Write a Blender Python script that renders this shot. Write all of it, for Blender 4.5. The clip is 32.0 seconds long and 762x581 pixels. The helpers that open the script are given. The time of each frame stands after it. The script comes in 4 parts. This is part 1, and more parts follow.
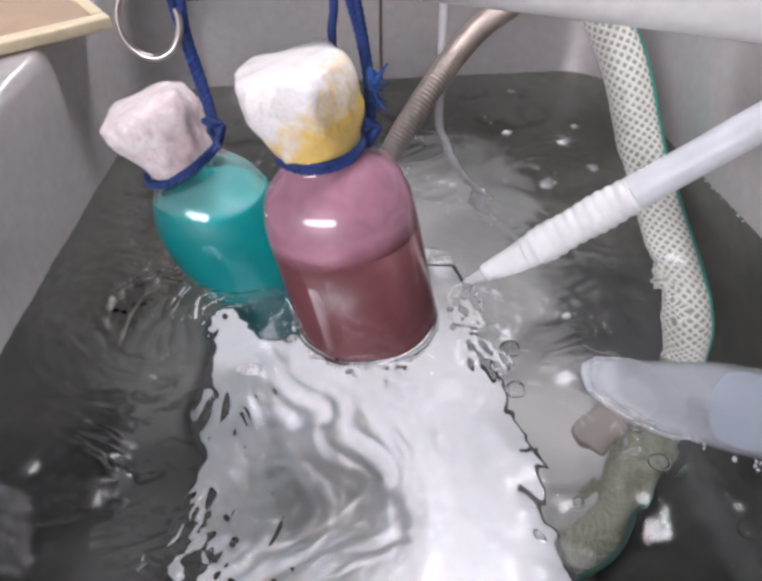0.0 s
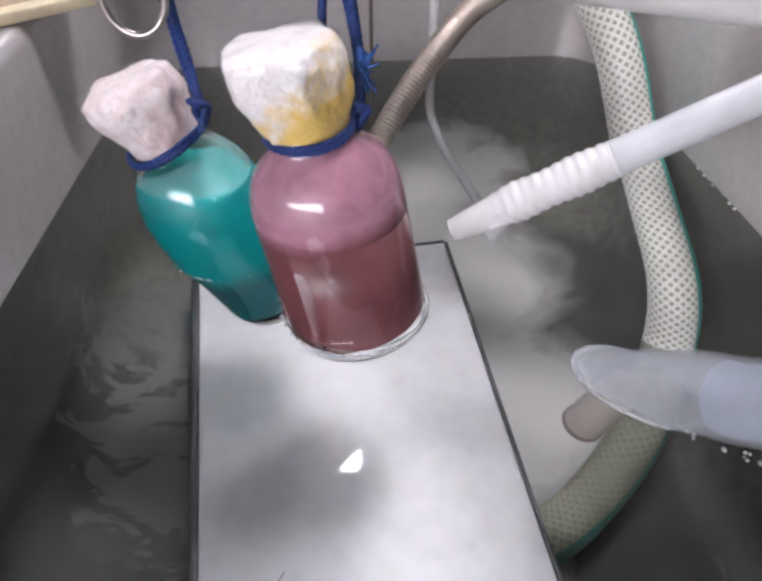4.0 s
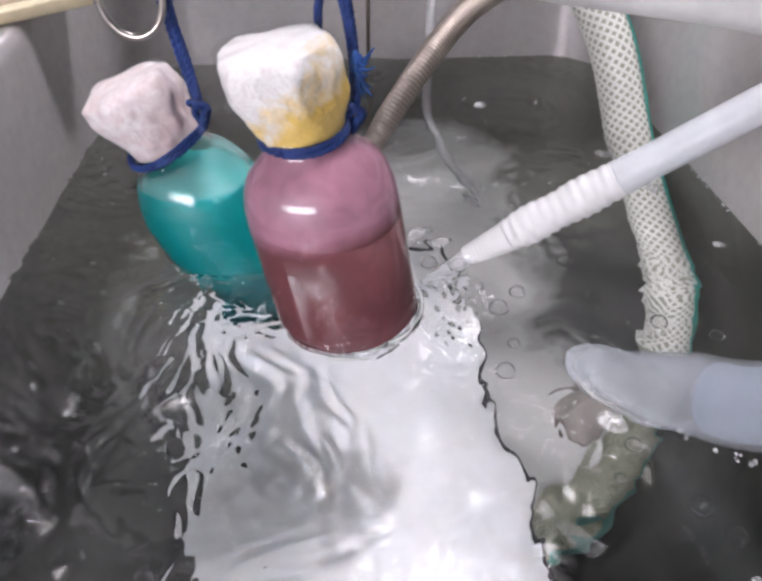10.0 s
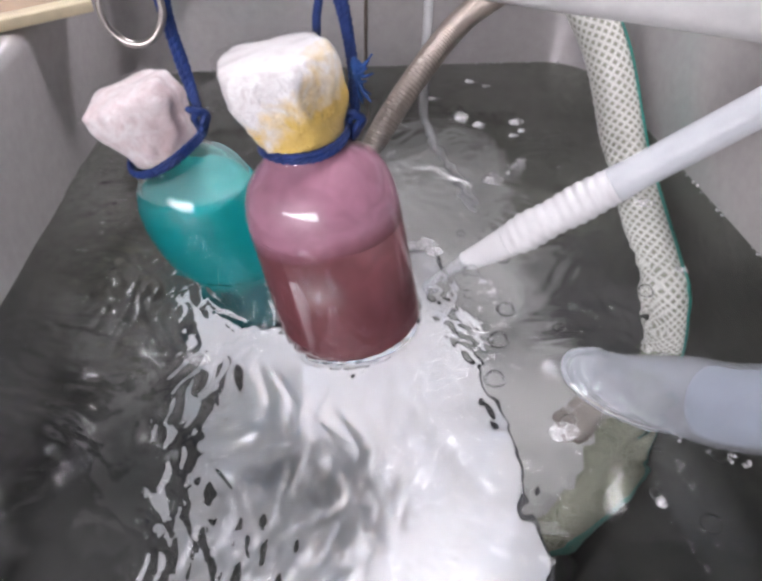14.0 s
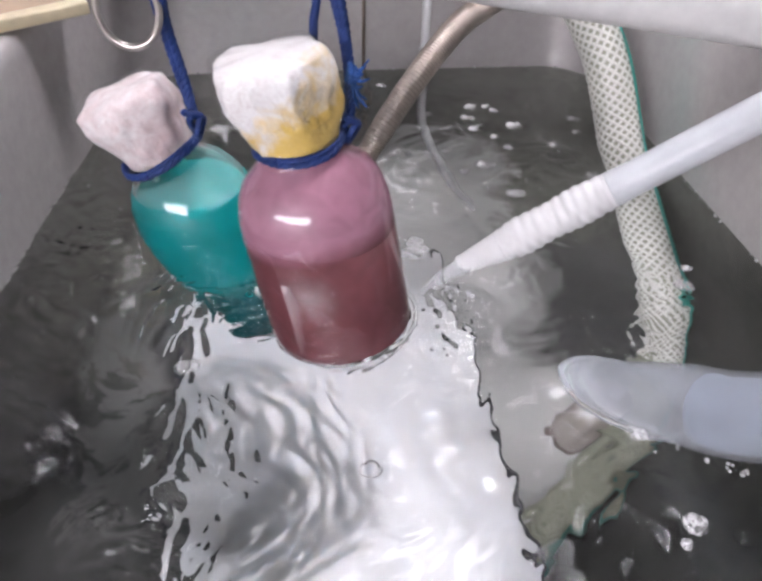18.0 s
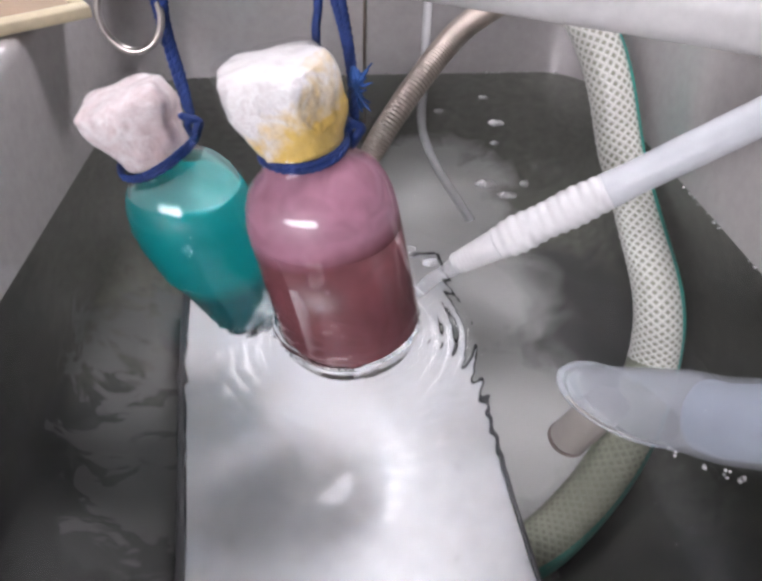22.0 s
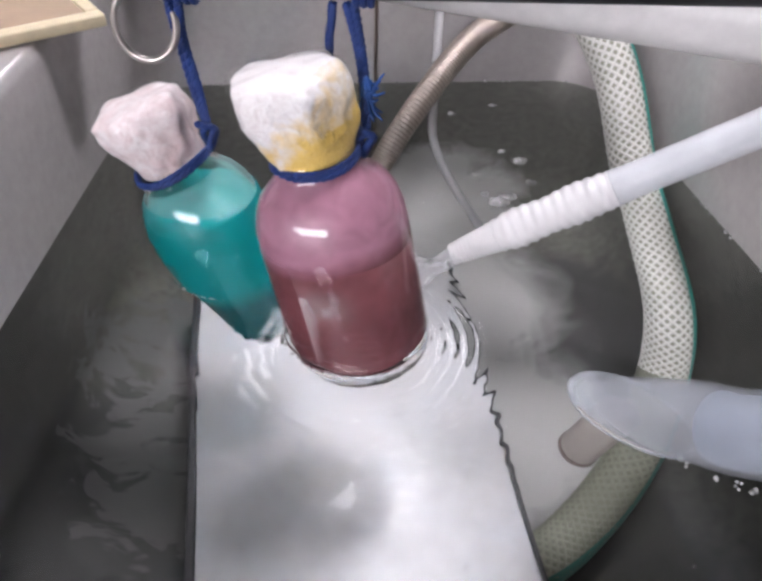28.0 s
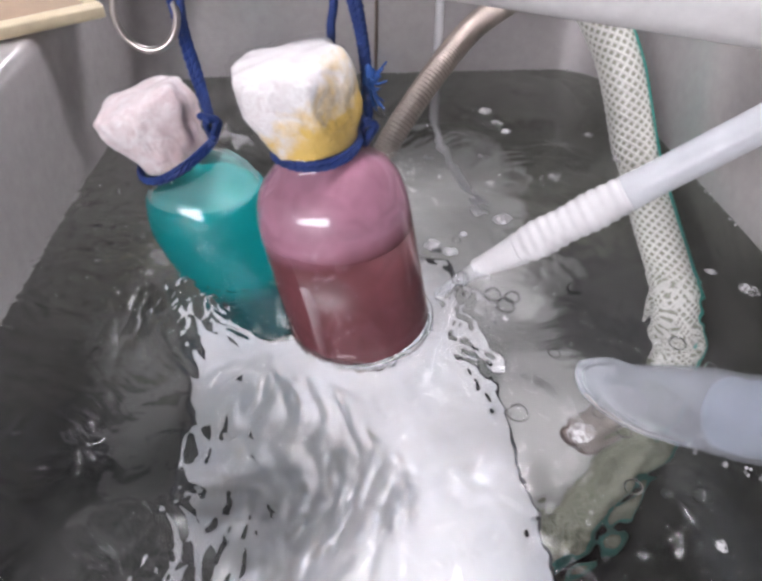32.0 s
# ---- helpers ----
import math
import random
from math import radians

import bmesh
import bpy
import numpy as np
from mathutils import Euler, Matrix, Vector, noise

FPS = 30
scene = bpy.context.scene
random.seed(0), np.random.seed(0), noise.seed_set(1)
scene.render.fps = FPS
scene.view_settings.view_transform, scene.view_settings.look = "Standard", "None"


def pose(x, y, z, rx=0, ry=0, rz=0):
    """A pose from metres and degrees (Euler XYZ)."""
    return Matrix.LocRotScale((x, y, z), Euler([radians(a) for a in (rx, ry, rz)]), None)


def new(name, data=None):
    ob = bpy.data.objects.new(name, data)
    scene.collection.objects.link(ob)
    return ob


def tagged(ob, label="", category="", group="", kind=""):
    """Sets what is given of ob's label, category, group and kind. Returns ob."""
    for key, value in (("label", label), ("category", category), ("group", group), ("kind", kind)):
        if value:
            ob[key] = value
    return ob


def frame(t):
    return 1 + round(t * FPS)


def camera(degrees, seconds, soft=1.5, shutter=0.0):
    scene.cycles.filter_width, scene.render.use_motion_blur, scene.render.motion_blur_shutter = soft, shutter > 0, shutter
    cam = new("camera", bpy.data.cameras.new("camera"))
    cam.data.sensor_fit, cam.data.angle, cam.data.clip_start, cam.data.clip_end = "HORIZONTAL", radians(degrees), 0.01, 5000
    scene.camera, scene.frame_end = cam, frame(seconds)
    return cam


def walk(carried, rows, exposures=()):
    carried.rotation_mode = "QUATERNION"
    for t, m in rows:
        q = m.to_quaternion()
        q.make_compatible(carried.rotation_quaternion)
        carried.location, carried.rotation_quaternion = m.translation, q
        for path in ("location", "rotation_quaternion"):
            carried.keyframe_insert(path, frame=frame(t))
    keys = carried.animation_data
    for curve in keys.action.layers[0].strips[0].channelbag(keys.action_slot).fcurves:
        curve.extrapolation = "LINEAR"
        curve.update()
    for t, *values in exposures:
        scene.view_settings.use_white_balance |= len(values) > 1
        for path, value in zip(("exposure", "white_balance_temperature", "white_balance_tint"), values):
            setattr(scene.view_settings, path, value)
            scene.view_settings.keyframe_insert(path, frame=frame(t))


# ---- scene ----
cam = camera(55.0, 32.0, soft=3.1)
# seconds, x, y, z, pitch, yaw, roll
ROWS = [
    (0, 0.0006, -0.0052, 0.2514, -40.75, 0.24, 1.02),
    (0.5, 0.0000, -0.0044, 0.2542, -41.11, 0.37, 0.81),
    (1, -0.0003, -0.0049, 0.2529, -41.01, 0.21, 0.84),
    (1.5, -0.0000, -0.0046, 0.2532, -41.22, 0.11, 0.77),
    (2, 0.0009, -0.0043, 0.2516, -41.12, 0.21, 0.68),
    (2.5, 0.0011, -0.0011, 0.2515, -42.31, 0.05, -0.38),
    (3, -0.0006, -0.0011, 0.2500, -42.04, -0.19, -0.27),
    (3.5, -0.0002, -0.0016, 0.2480, -41.85, -0.25, 0.06),
    (5.5, -0.0014, -0.0001, 0.2496, -42.04, -0.24, 0.06),
    (6, -0.0000, 0.0000, 0.2500, -42.00, -0.00, -0.00),
    (6.5, 0.0002, -0.0020, 0.2520, -42.06, 0.09, -0.12),
    (7, -0.0009, -0.0008, 0.2496, -42.02, -0.05, -0.15),
    (7.5, 0.0001, -0.0007, 0.2497, -42.08, -0.17, -0.22),
    (8, -0.0003, -0.0006, 0.2504, -42.24, -0.17, -0.38),
    (8.5, 0.0015, -0.0025, 0.2528, -42.37, -0.04, -0.38),
    (9, -0.0008, -0.0011, 0.2521, -42.34, -0.38, -0.39),
    (9.5, 0.0000, -0.0013, 0.2507, -42.17, -0.30, -0.24),
    (10, 0.0001, -0.0012, 0.2521, -42.31, -0.30, -0.26),
    (10.5, -0.0013, -0.0014, 0.2515, -42.26, -0.28, -0.28),
    (11, -0.0001, -0.0009, 0.2537, -42.34, -0.19, -0.24),
    (11.5, 0.0018, -0.0025, 0.2534, -42.19, 0.19, -0.18),
    (12, 0.0001, -0.0020, 0.2513, -41.95, -0.09, -0.13),
    (12.5, -0.0005, -0.0011, 0.2503, -41.85, -0.22, -0.05),
    (13, 0.0013, -0.0021, 0.2551, -42.24, -0.00, -0.37),
    (13.5, -0.0002, -0.0027, 0.2521, -41.66, -0.33, -0.49),
    (14, 0.0007, -0.0041, 0.2539, -41.88, -0.39, -0.34),
    (14.5, 0.0000, -0.0006, 0.2550, -42.05, -0.46, -0.78),
    (16.5, 0.0024, -0.0019, 0.2551, -41.91, -0.24, -0.73),
    (17, 0.0015, -0.0026, 0.2534, -41.63, -0.20, -0.80),
    (17.5, -0.0003, -0.0025, 0.2541, -41.77, -0.39, -0.83),
    (18, 0.0005, -0.0016, 0.2537, -41.72, -0.43, -0.69),
    (18.5, -0.0005, -0.0015, 0.2527, -41.58, -0.42, -0.86),
    (19, 0.0007, -0.0023, 0.2549, -41.81, -0.21, -0.97),
    (19.5, -0.0003, -0.0028, 0.2532, -41.58, -0.23, -0.90),
    (20, 0.0006, -0.0018, 0.2549, -41.71, -0.41, -0.92),
    (20.5, 0.0014, -0.0042, 0.2563, -41.63, -0.07, -1.01),
    (21, -0.0009, -0.0020, 0.2534, -41.47, -0.27, -0.94),
    (21.5, -0.0002, -0.0015, 0.2524, -41.38, -0.21, -0.88),
    (22, 0.0005, -0.0022, 0.2542, -41.38, -0.25, -0.97),
    (22.5, -0.0001, -0.0023, 0.2561, -41.48, -0.15, -1.15),
    (23, 0.0001, -0.0034, 0.2554, -41.36, -0.09, -0.98),
    (23.5, -0.0004, -0.0024, 0.2549, -41.36, -0.06, -0.94),
    (24, -0.0010, -0.0015, 0.2542, -41.32, -0.02, -0.91),
    (24.5, 0.0004, -0.0019, 0.2556, -41.30, 0.18, -0.87),
    (25, -0.0004, -0.0031, 0.2551, -41.19, 0.19, -0.75),
    (25.5, -0.0012, -0.0032, 0.2545, -41.12, 0.25, -0.74),
    (27.5, -0.0007, -0.0039, 0.2565, -41.03, 0.39, -0.79),
    (28, -0.0014, -0.0021, 0.2557, -40.94, 0.42, -0.89),
    (28.5, -0.0025, -0.0015, 0.2563, -41.02, 0.29, -0.92),
    (29, -0.0011, -0.0041, 0.2567, -41.03, 0.47, -0.86),
    (29.5, -0.0019, -0.0038, 0.2550, -41.16, 0.44, -0.86),
    (30, -0.0030, -0.0021, 0.2531, -41.06, 0.19, -0.76),
    (30.5, -0.0029, -0.0026, 0.2535, -41.17, 0.13, -0.59),
    (31, -0.0027, -0.0031, 0.2520, -41.07, 0.11, -0.51),
    (31.5, -0.0035, -0.0032, 0.2524, -41.33, 0.11, -0.49),
    (32, -0.0035, -0.0018, 0.2531, -41.43, 0.03, -0.43),
]
walk(cam, [(t, pose(x, y, z, 90 + p, r, yw)) for t, x, y, z, p, yw, r in ROWS])

# ---------------------------------------------------------------- world and light
world = bpy.data.worlds.new("room_air")
scene.world = world
world.use_nodes = True
world.node_tree.nodes["Background"].inputs[0].default_value = (0.05, 0.05, 0.055, 1)
world.node_tree.nodes["Background"].inputs[1].default_value = 0.2
# place, size and strength of the ceiling lights; the last, low behind the camera, is added unseen fill
LAMPS = [((-0.112, 1.205, 1.45), (0.11, 0.09), 110.0), ((-0.12, 1.85, 1.45), (0.40, 0.50), 22.0), ((0.22, 0.65, 1.45), (0.33, 0.30), 66.0), ((-0.90, -1.20, 0.56), (1.60, 1.00), 18.0)]
scene.view_settings.exposure = 0.0

# the water's surface lies at z = 0
RIM = 0.093
DEPTH = -0.190


# ---------------------------------------------------------------- materials
def material(name):
    m = bpy.data.materials.new(name)
    m.use_nodes = True
    nt = m.node_tree
    return m, nt, nt.nodes["Principled BSDF"]


def noise_node(nt, scale, detail=4.0, rough=0.55, distort=0.0):
    co = nt.nodes.new("ShaderNodeTexCoord")
    n = nt.nodes.new("ShaderNodeTexNoise")
    n.inputs["Scale"].default_value = scale
    n.inputs["Detail"].default_value = detail
    n.inputs["Roughness"].default_value = rough
    n.inputs["Distortion"].default_value = distort
    nt.links.new(co.outputs["Object"], n.inputs["Vector"])
    return n


def ramp(nt, fac, stops):
    r = nt.nodes.new("ShaderNodeValToRGB")
    while len(r.color_ramp.elements) < len(stops):
        r.color_ramp.elements.new(0.5)
    for e, (p, c) in zip(r.color_ramp.elements, stops):
        e.position, e.color = p, (*c, 1)
    nt.links.new(fac, r.inputs[0])
    return r


def mix(nt, fac, a, b, kind="MIX"):
    m = nt.nodes.new("ShaderNodeMix")
    m.data_type, m.blend_type = "RGBA", kind
    if isinstance(fac, (int, float)):
        m.inputs[0].default_value = fac
    else:
        nt.links.new(fac, m.inputs[0])
    for sock, v in ((m.inputs[6], a), (m.inputs[7], b)):
        if isinstance(v, tuple):
            sock.default_value = (*v, 1)
        else:
            nt.links.new(v, sock)
    return m.outputs[2]


def bump(nt, bsdf, height, strength, dist=0.001):
    b = nt.nodes.new("ShaderNodeBump")
    b.inputs["Strength"].default_value = strength
    b.inputs["Distance"].default_value = dist
    nt.links.new(height, b.inputs["Height"])
    nt.links.new(b.outputs[0], bsdf.inputs["Normal"])


def plain(name, colour, rough=0.5, metal=0.0, vary=0.15, scale=60.0, relief=0.2, **more):
    """A surface with mottling at two scales and a fine relief."""
    m, nt, b = material(name)
    lo = tuple(max(0, c * (1 - vary)) for c in colour)
    hi = tuple(min(1, c * (1 + vary)) for c in colour)
    n1, n2 = noise_node(nt, scale * 0.15, 3), noise_node(nt, scale * 2.5, 5)
    c1 = ramp(nt, n1.outputs[0], [(0.3, lo), (0.7, hi)]).outputs[0]
    c2 = ramp(nt, n2.outputs[0], [(0.3, (0.88, 0.88, 0.88)), (0.7, (1, 1, 1))]).outputs[0]
    nt.links.new(mix(nt, 1.0, c1, c2, "MULTIPLY"), b.inputs["Base Color"])
    r = ramp(nt, n2.outputs[0], [(0.2, (rough * 0.85,) * 3), (0.8, (min(1, rough * 1.15),) * 3)])
    nt.links.new(r.outputs[0], b.inputs["Roughness"])
    b.inputs["Metallic"].default_value = metal
    for k, v in more.items():
        b.inputs[k.replace("_", " ")].default_value = v
    if relief:
        bump(nt, b, n2.outputs[0], relief, 0.0006)
    return m


def glassy(name, colour=(1, 1, 1), ior=1.45, rough=0.0):
    m, nt, b = material(name)
    b.inputs["Base Color"].default_value = (*colour, 1)
    b.inputs["Transmission Weight"].default_value = 1.0
    b.inputs["IOR"].default_value = ior
    b.inputs["Roughness"].default_value = rough
    return m


def tub_material():
    """Satin grey tub with faint streaks."""
    m, nt, b = material("tub_grey")
    n1, n2 = noise_node(nt, 7, 4), noise_node(nt, 140, 4)
    base = ramp(nt, n1.outputs[0], [(0.3, (0.44, 0.417, 0.412)), (0.7, (0.485, 0.46, 0.452))]).outputs[0]
    fine = ramp(nt, n2.outputs[0], [(0.3, (0.9, 0.9, 0.9)), (0.7, (1, 1, 1))]).outputs[0]
    nt.links.new(mix(nt, 1.0, base, fine, "MULTIPLY"), b.inputs["Base Color"])
    b.inputs["Roughness"].default_value = 0.23
    b.inputs["Metallic"].default_value = 0.15
    b.inputs["Specular IOR Level"].default_value = 0.7
    bump(nt, b, n2.outputs[0], 0.12, 0.0004)
    return m


def floor_material():
    m, nt, b = material("tub_floor")
    co = nt.nodes.new("ShaderNodeTexCoord")
    sep = nt.nodes.new("ShaderNodeSeparateXYZ")
    nt.links.new(co.outputs["Object"], sep.inputs[0])
    n1, n2 = noise_node(nt, 26, 6, 0.6, 0.7), noise_node(nt, 180, 4)

    def ball(x, y, r):
        d = nt.nodes.new("ShaderNodeVectorMath")
        d.operation = "DISTANCE"
        nt.links.new(co.outputs["Object"], d.inputs[0])
        d.inputs[1].default_value = (x, y, DEPTH)
        s = nt.nodes.new("ShaderNodeMath")
        s.operation = "DIVIDE"
        nt.links.new(d.outputs["Value"], s.inputs[0])
        s.inputs[1].default_value = r
        return s.outputs[0]

    def op(kind, a, c):
        s = nt.nodes.new("ShaderNodeMath")
        s.operation = kind
        for sock, v in ((s.inputs[0], a), (s.inputs[1], c)):
            if isinstance(v, (int, float)):
                sock.default_value = v
            else:
                nt.links.new(v, sock)
        return s.outputs[0]

    # pale soft-edged area beside the sheet
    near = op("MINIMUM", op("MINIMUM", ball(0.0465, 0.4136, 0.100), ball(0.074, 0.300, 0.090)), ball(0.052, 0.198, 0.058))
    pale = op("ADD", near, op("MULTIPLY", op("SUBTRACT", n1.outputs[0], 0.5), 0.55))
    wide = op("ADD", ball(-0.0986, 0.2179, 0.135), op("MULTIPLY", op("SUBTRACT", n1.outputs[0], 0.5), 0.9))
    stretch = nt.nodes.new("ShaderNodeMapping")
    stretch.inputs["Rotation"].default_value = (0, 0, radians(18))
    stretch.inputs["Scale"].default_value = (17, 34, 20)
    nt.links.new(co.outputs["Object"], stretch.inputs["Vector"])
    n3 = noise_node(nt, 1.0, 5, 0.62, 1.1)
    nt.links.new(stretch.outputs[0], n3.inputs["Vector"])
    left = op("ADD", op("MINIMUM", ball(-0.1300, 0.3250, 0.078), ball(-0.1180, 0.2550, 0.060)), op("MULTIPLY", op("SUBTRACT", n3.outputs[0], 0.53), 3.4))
    # the dim light under water is painted as this dark tone
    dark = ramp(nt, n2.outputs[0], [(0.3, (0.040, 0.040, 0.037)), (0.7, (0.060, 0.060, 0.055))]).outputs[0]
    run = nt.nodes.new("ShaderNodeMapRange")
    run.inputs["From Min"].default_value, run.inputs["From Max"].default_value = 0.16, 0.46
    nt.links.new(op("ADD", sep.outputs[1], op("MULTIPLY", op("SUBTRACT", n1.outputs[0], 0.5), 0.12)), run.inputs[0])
    # shade painted in: deepest at the near end, weaker to the back
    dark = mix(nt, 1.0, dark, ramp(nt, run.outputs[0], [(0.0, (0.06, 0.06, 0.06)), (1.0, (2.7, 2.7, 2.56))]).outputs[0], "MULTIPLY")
    # mid-grey area that paints the lit floor left of the sheet
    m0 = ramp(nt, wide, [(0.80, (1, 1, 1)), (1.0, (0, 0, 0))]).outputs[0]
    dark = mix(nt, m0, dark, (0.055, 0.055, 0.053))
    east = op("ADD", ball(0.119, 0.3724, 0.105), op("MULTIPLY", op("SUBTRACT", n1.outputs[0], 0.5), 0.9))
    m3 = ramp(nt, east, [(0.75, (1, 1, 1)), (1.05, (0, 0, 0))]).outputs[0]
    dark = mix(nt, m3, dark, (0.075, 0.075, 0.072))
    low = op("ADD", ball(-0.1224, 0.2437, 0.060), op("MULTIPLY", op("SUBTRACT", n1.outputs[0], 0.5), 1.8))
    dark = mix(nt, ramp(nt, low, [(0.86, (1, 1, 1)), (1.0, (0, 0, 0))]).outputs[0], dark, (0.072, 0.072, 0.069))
    # pale soft-edged area at the back
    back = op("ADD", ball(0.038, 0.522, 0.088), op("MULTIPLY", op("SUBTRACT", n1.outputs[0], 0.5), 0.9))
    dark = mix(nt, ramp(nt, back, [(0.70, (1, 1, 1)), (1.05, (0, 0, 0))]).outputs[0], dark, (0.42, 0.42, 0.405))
    # ragged pale streaks and patches at the left
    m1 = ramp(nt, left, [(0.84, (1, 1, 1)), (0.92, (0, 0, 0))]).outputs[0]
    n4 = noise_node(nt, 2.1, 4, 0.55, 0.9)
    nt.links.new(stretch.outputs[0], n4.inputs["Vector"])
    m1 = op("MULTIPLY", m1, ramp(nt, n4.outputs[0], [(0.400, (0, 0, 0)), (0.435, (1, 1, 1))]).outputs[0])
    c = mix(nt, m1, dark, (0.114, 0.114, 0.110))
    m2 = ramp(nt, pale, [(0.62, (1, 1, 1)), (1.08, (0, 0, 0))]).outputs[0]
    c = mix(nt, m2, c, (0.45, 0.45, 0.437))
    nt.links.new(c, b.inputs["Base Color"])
    b.inputs["Roughness"].default_value = 0.6
    b.inputs["Specular IOR Level"].default_value = 0.08
    bump(nt, b, n1.outputs[0], 0.3, 0.002)
    return m


def silicone(name, colour, weight=0.45, rough=0.28):
    """Milky, half clear tubing: a skin that lets part of the view and light through."""
    m, nt, b = material(name)
    n = noise_node(nt, 90, 4)
    c = ramp(nt, n.outputs[0], [(0.3, tuple(v * 0.9 for v in colour)), (0.7, colour)]).outputs[0]
    nt.links.new(c, b.inputs["Base Color"])
    b.inputs["Roughness"].default_value = rough
    b.inputs["Coat Weight"].default_value = 0.3
    bump(nt, b, n.outputs[0], 0.15, 0.0006)
    t = nt.nodes.new("ShaderNodeBsdfTransparent")
    t.inputs[0].default_value = (*(0.5 + 0.5 * v for v in colour), 1)
    s = nt.nodes.new("ShaderNodeMixShader")
    s.inputs[0].default_value = weight
    nt.links.new(b.outputs[0], s.inputs[1])
    nt.links.new(t.outputs[0], s.inputs[2])
    nt.links.new(s.outputs[0], nt.nodes["Material Output"].inputs[0])
    return m


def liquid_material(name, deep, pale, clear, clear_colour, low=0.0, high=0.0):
    """A cloudy liquid. With low and high its colour runs from deep below to pale above, along the bottle."""
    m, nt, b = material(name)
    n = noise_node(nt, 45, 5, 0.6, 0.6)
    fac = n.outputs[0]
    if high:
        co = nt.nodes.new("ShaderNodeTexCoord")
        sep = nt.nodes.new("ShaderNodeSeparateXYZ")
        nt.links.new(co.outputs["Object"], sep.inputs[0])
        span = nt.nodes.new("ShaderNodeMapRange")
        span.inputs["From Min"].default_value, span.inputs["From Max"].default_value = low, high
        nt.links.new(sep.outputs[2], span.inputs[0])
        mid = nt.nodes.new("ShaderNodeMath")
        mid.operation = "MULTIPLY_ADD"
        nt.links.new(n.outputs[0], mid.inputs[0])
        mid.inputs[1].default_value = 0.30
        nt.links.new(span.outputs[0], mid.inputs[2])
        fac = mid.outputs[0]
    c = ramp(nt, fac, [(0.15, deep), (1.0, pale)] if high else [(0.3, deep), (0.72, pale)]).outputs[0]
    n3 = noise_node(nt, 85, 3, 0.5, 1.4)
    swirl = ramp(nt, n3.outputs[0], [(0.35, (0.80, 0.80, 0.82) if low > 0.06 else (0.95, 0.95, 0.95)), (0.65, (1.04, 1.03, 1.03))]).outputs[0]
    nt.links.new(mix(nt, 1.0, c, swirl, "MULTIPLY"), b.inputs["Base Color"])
    b.inputs["Roughness"].default_value = 0.35
    b.inputs["Subsurface Weight"].default_value = 0.0
    b.inputs["Subsurface Radius"].default_value = (0.004, 0.004, 0.004)
    b.inputs["Subsurface Scale"].default_value = 1.0
    if clear > 0:
        out = nt.nodes["Material Output"]
        t = nt.nodes.new("ShaderNodeBsdfTransparent")
        t.inputs[0].default_value = (*clear_colour, 1)
        s = nt.nodes.new("ShaderNodeMixShader")
        s.inputs[0].default_value = clear
        nt.links.new(b.outputs[0], s.inputs[1])
        nt.links.new(t.outputs[0], s.inputs[2])
        nt.links.new(s.outputs[0], out.inputs[0])
    return m


def cotton_material(name, base, tint, stain, side, low, high):
    """Wadding under cling film; one side of the stopper takes a soaked stain's colour or a painted shade."""
    m, nt, b = material(name)
    co = nt.nodes.new("ShaderNodeTexCoord")
    dot = nt.nodes.new("ShaderNodeVectorMath")
    dot.operation = "DOT_PRODUCT"
    nt.links.new(co.outputs["Object"], dot.inputs[0])
    dot.inputs[1].default_value = side
    n1, n2, n0 = noise_node(nt, 120, 6, 0.68, 0.5), noise_node(nt, 260, 5, 0.7, 1.2), noise_node(nt, 62, 4, 0.6, 0.6)
    add = nt.nodes.new("ShaderNodeMath")
    add.operation = "MULTIPLY_ADD"
    nt.links.new(n0.outputs[0], add.inputs[0])
    add.inputs[1].default_value = 0.050
    nt.links.new(dot.outputs["Value"], add.inputs[2])
    span = nt.nodes.new("ShaderNodeMapRange")
    span.inputs["From Min"].default_value, span.inputs["From Max"].default_value = low, high
    nt.links.new(add.outputs[0], span.inputs[0])
    body = ramp(nt, n1.outputs[0], [(0.40, tint), (0.62, base)]).outputs[0]
    body = mix(nt, 1.0, body, ramp(nt, n2.outputs[0], [(0.36, (0.88, 0.85, 0.85)), (0.54, (1, 1, 1))]).outputs[0], "MULTIPLY")
    nt.links.new(mix(nt, span.outputs[0], body, stain), b.inputs["Base Color"])
    b.inputs["Roughness"].default_value = 0.45
    b.inputs["Coat Weight"].default_value = 0.45
    b.inputs["Coat Roughness"].default_value = 0.12
    bump(nt, b, mix(nt, 0.5, n1.outputs[0], n2.outputs[0]), 0.9, 0.003)
    return m


TUB = tub_material()
TUB_FLOOR = floor_material()


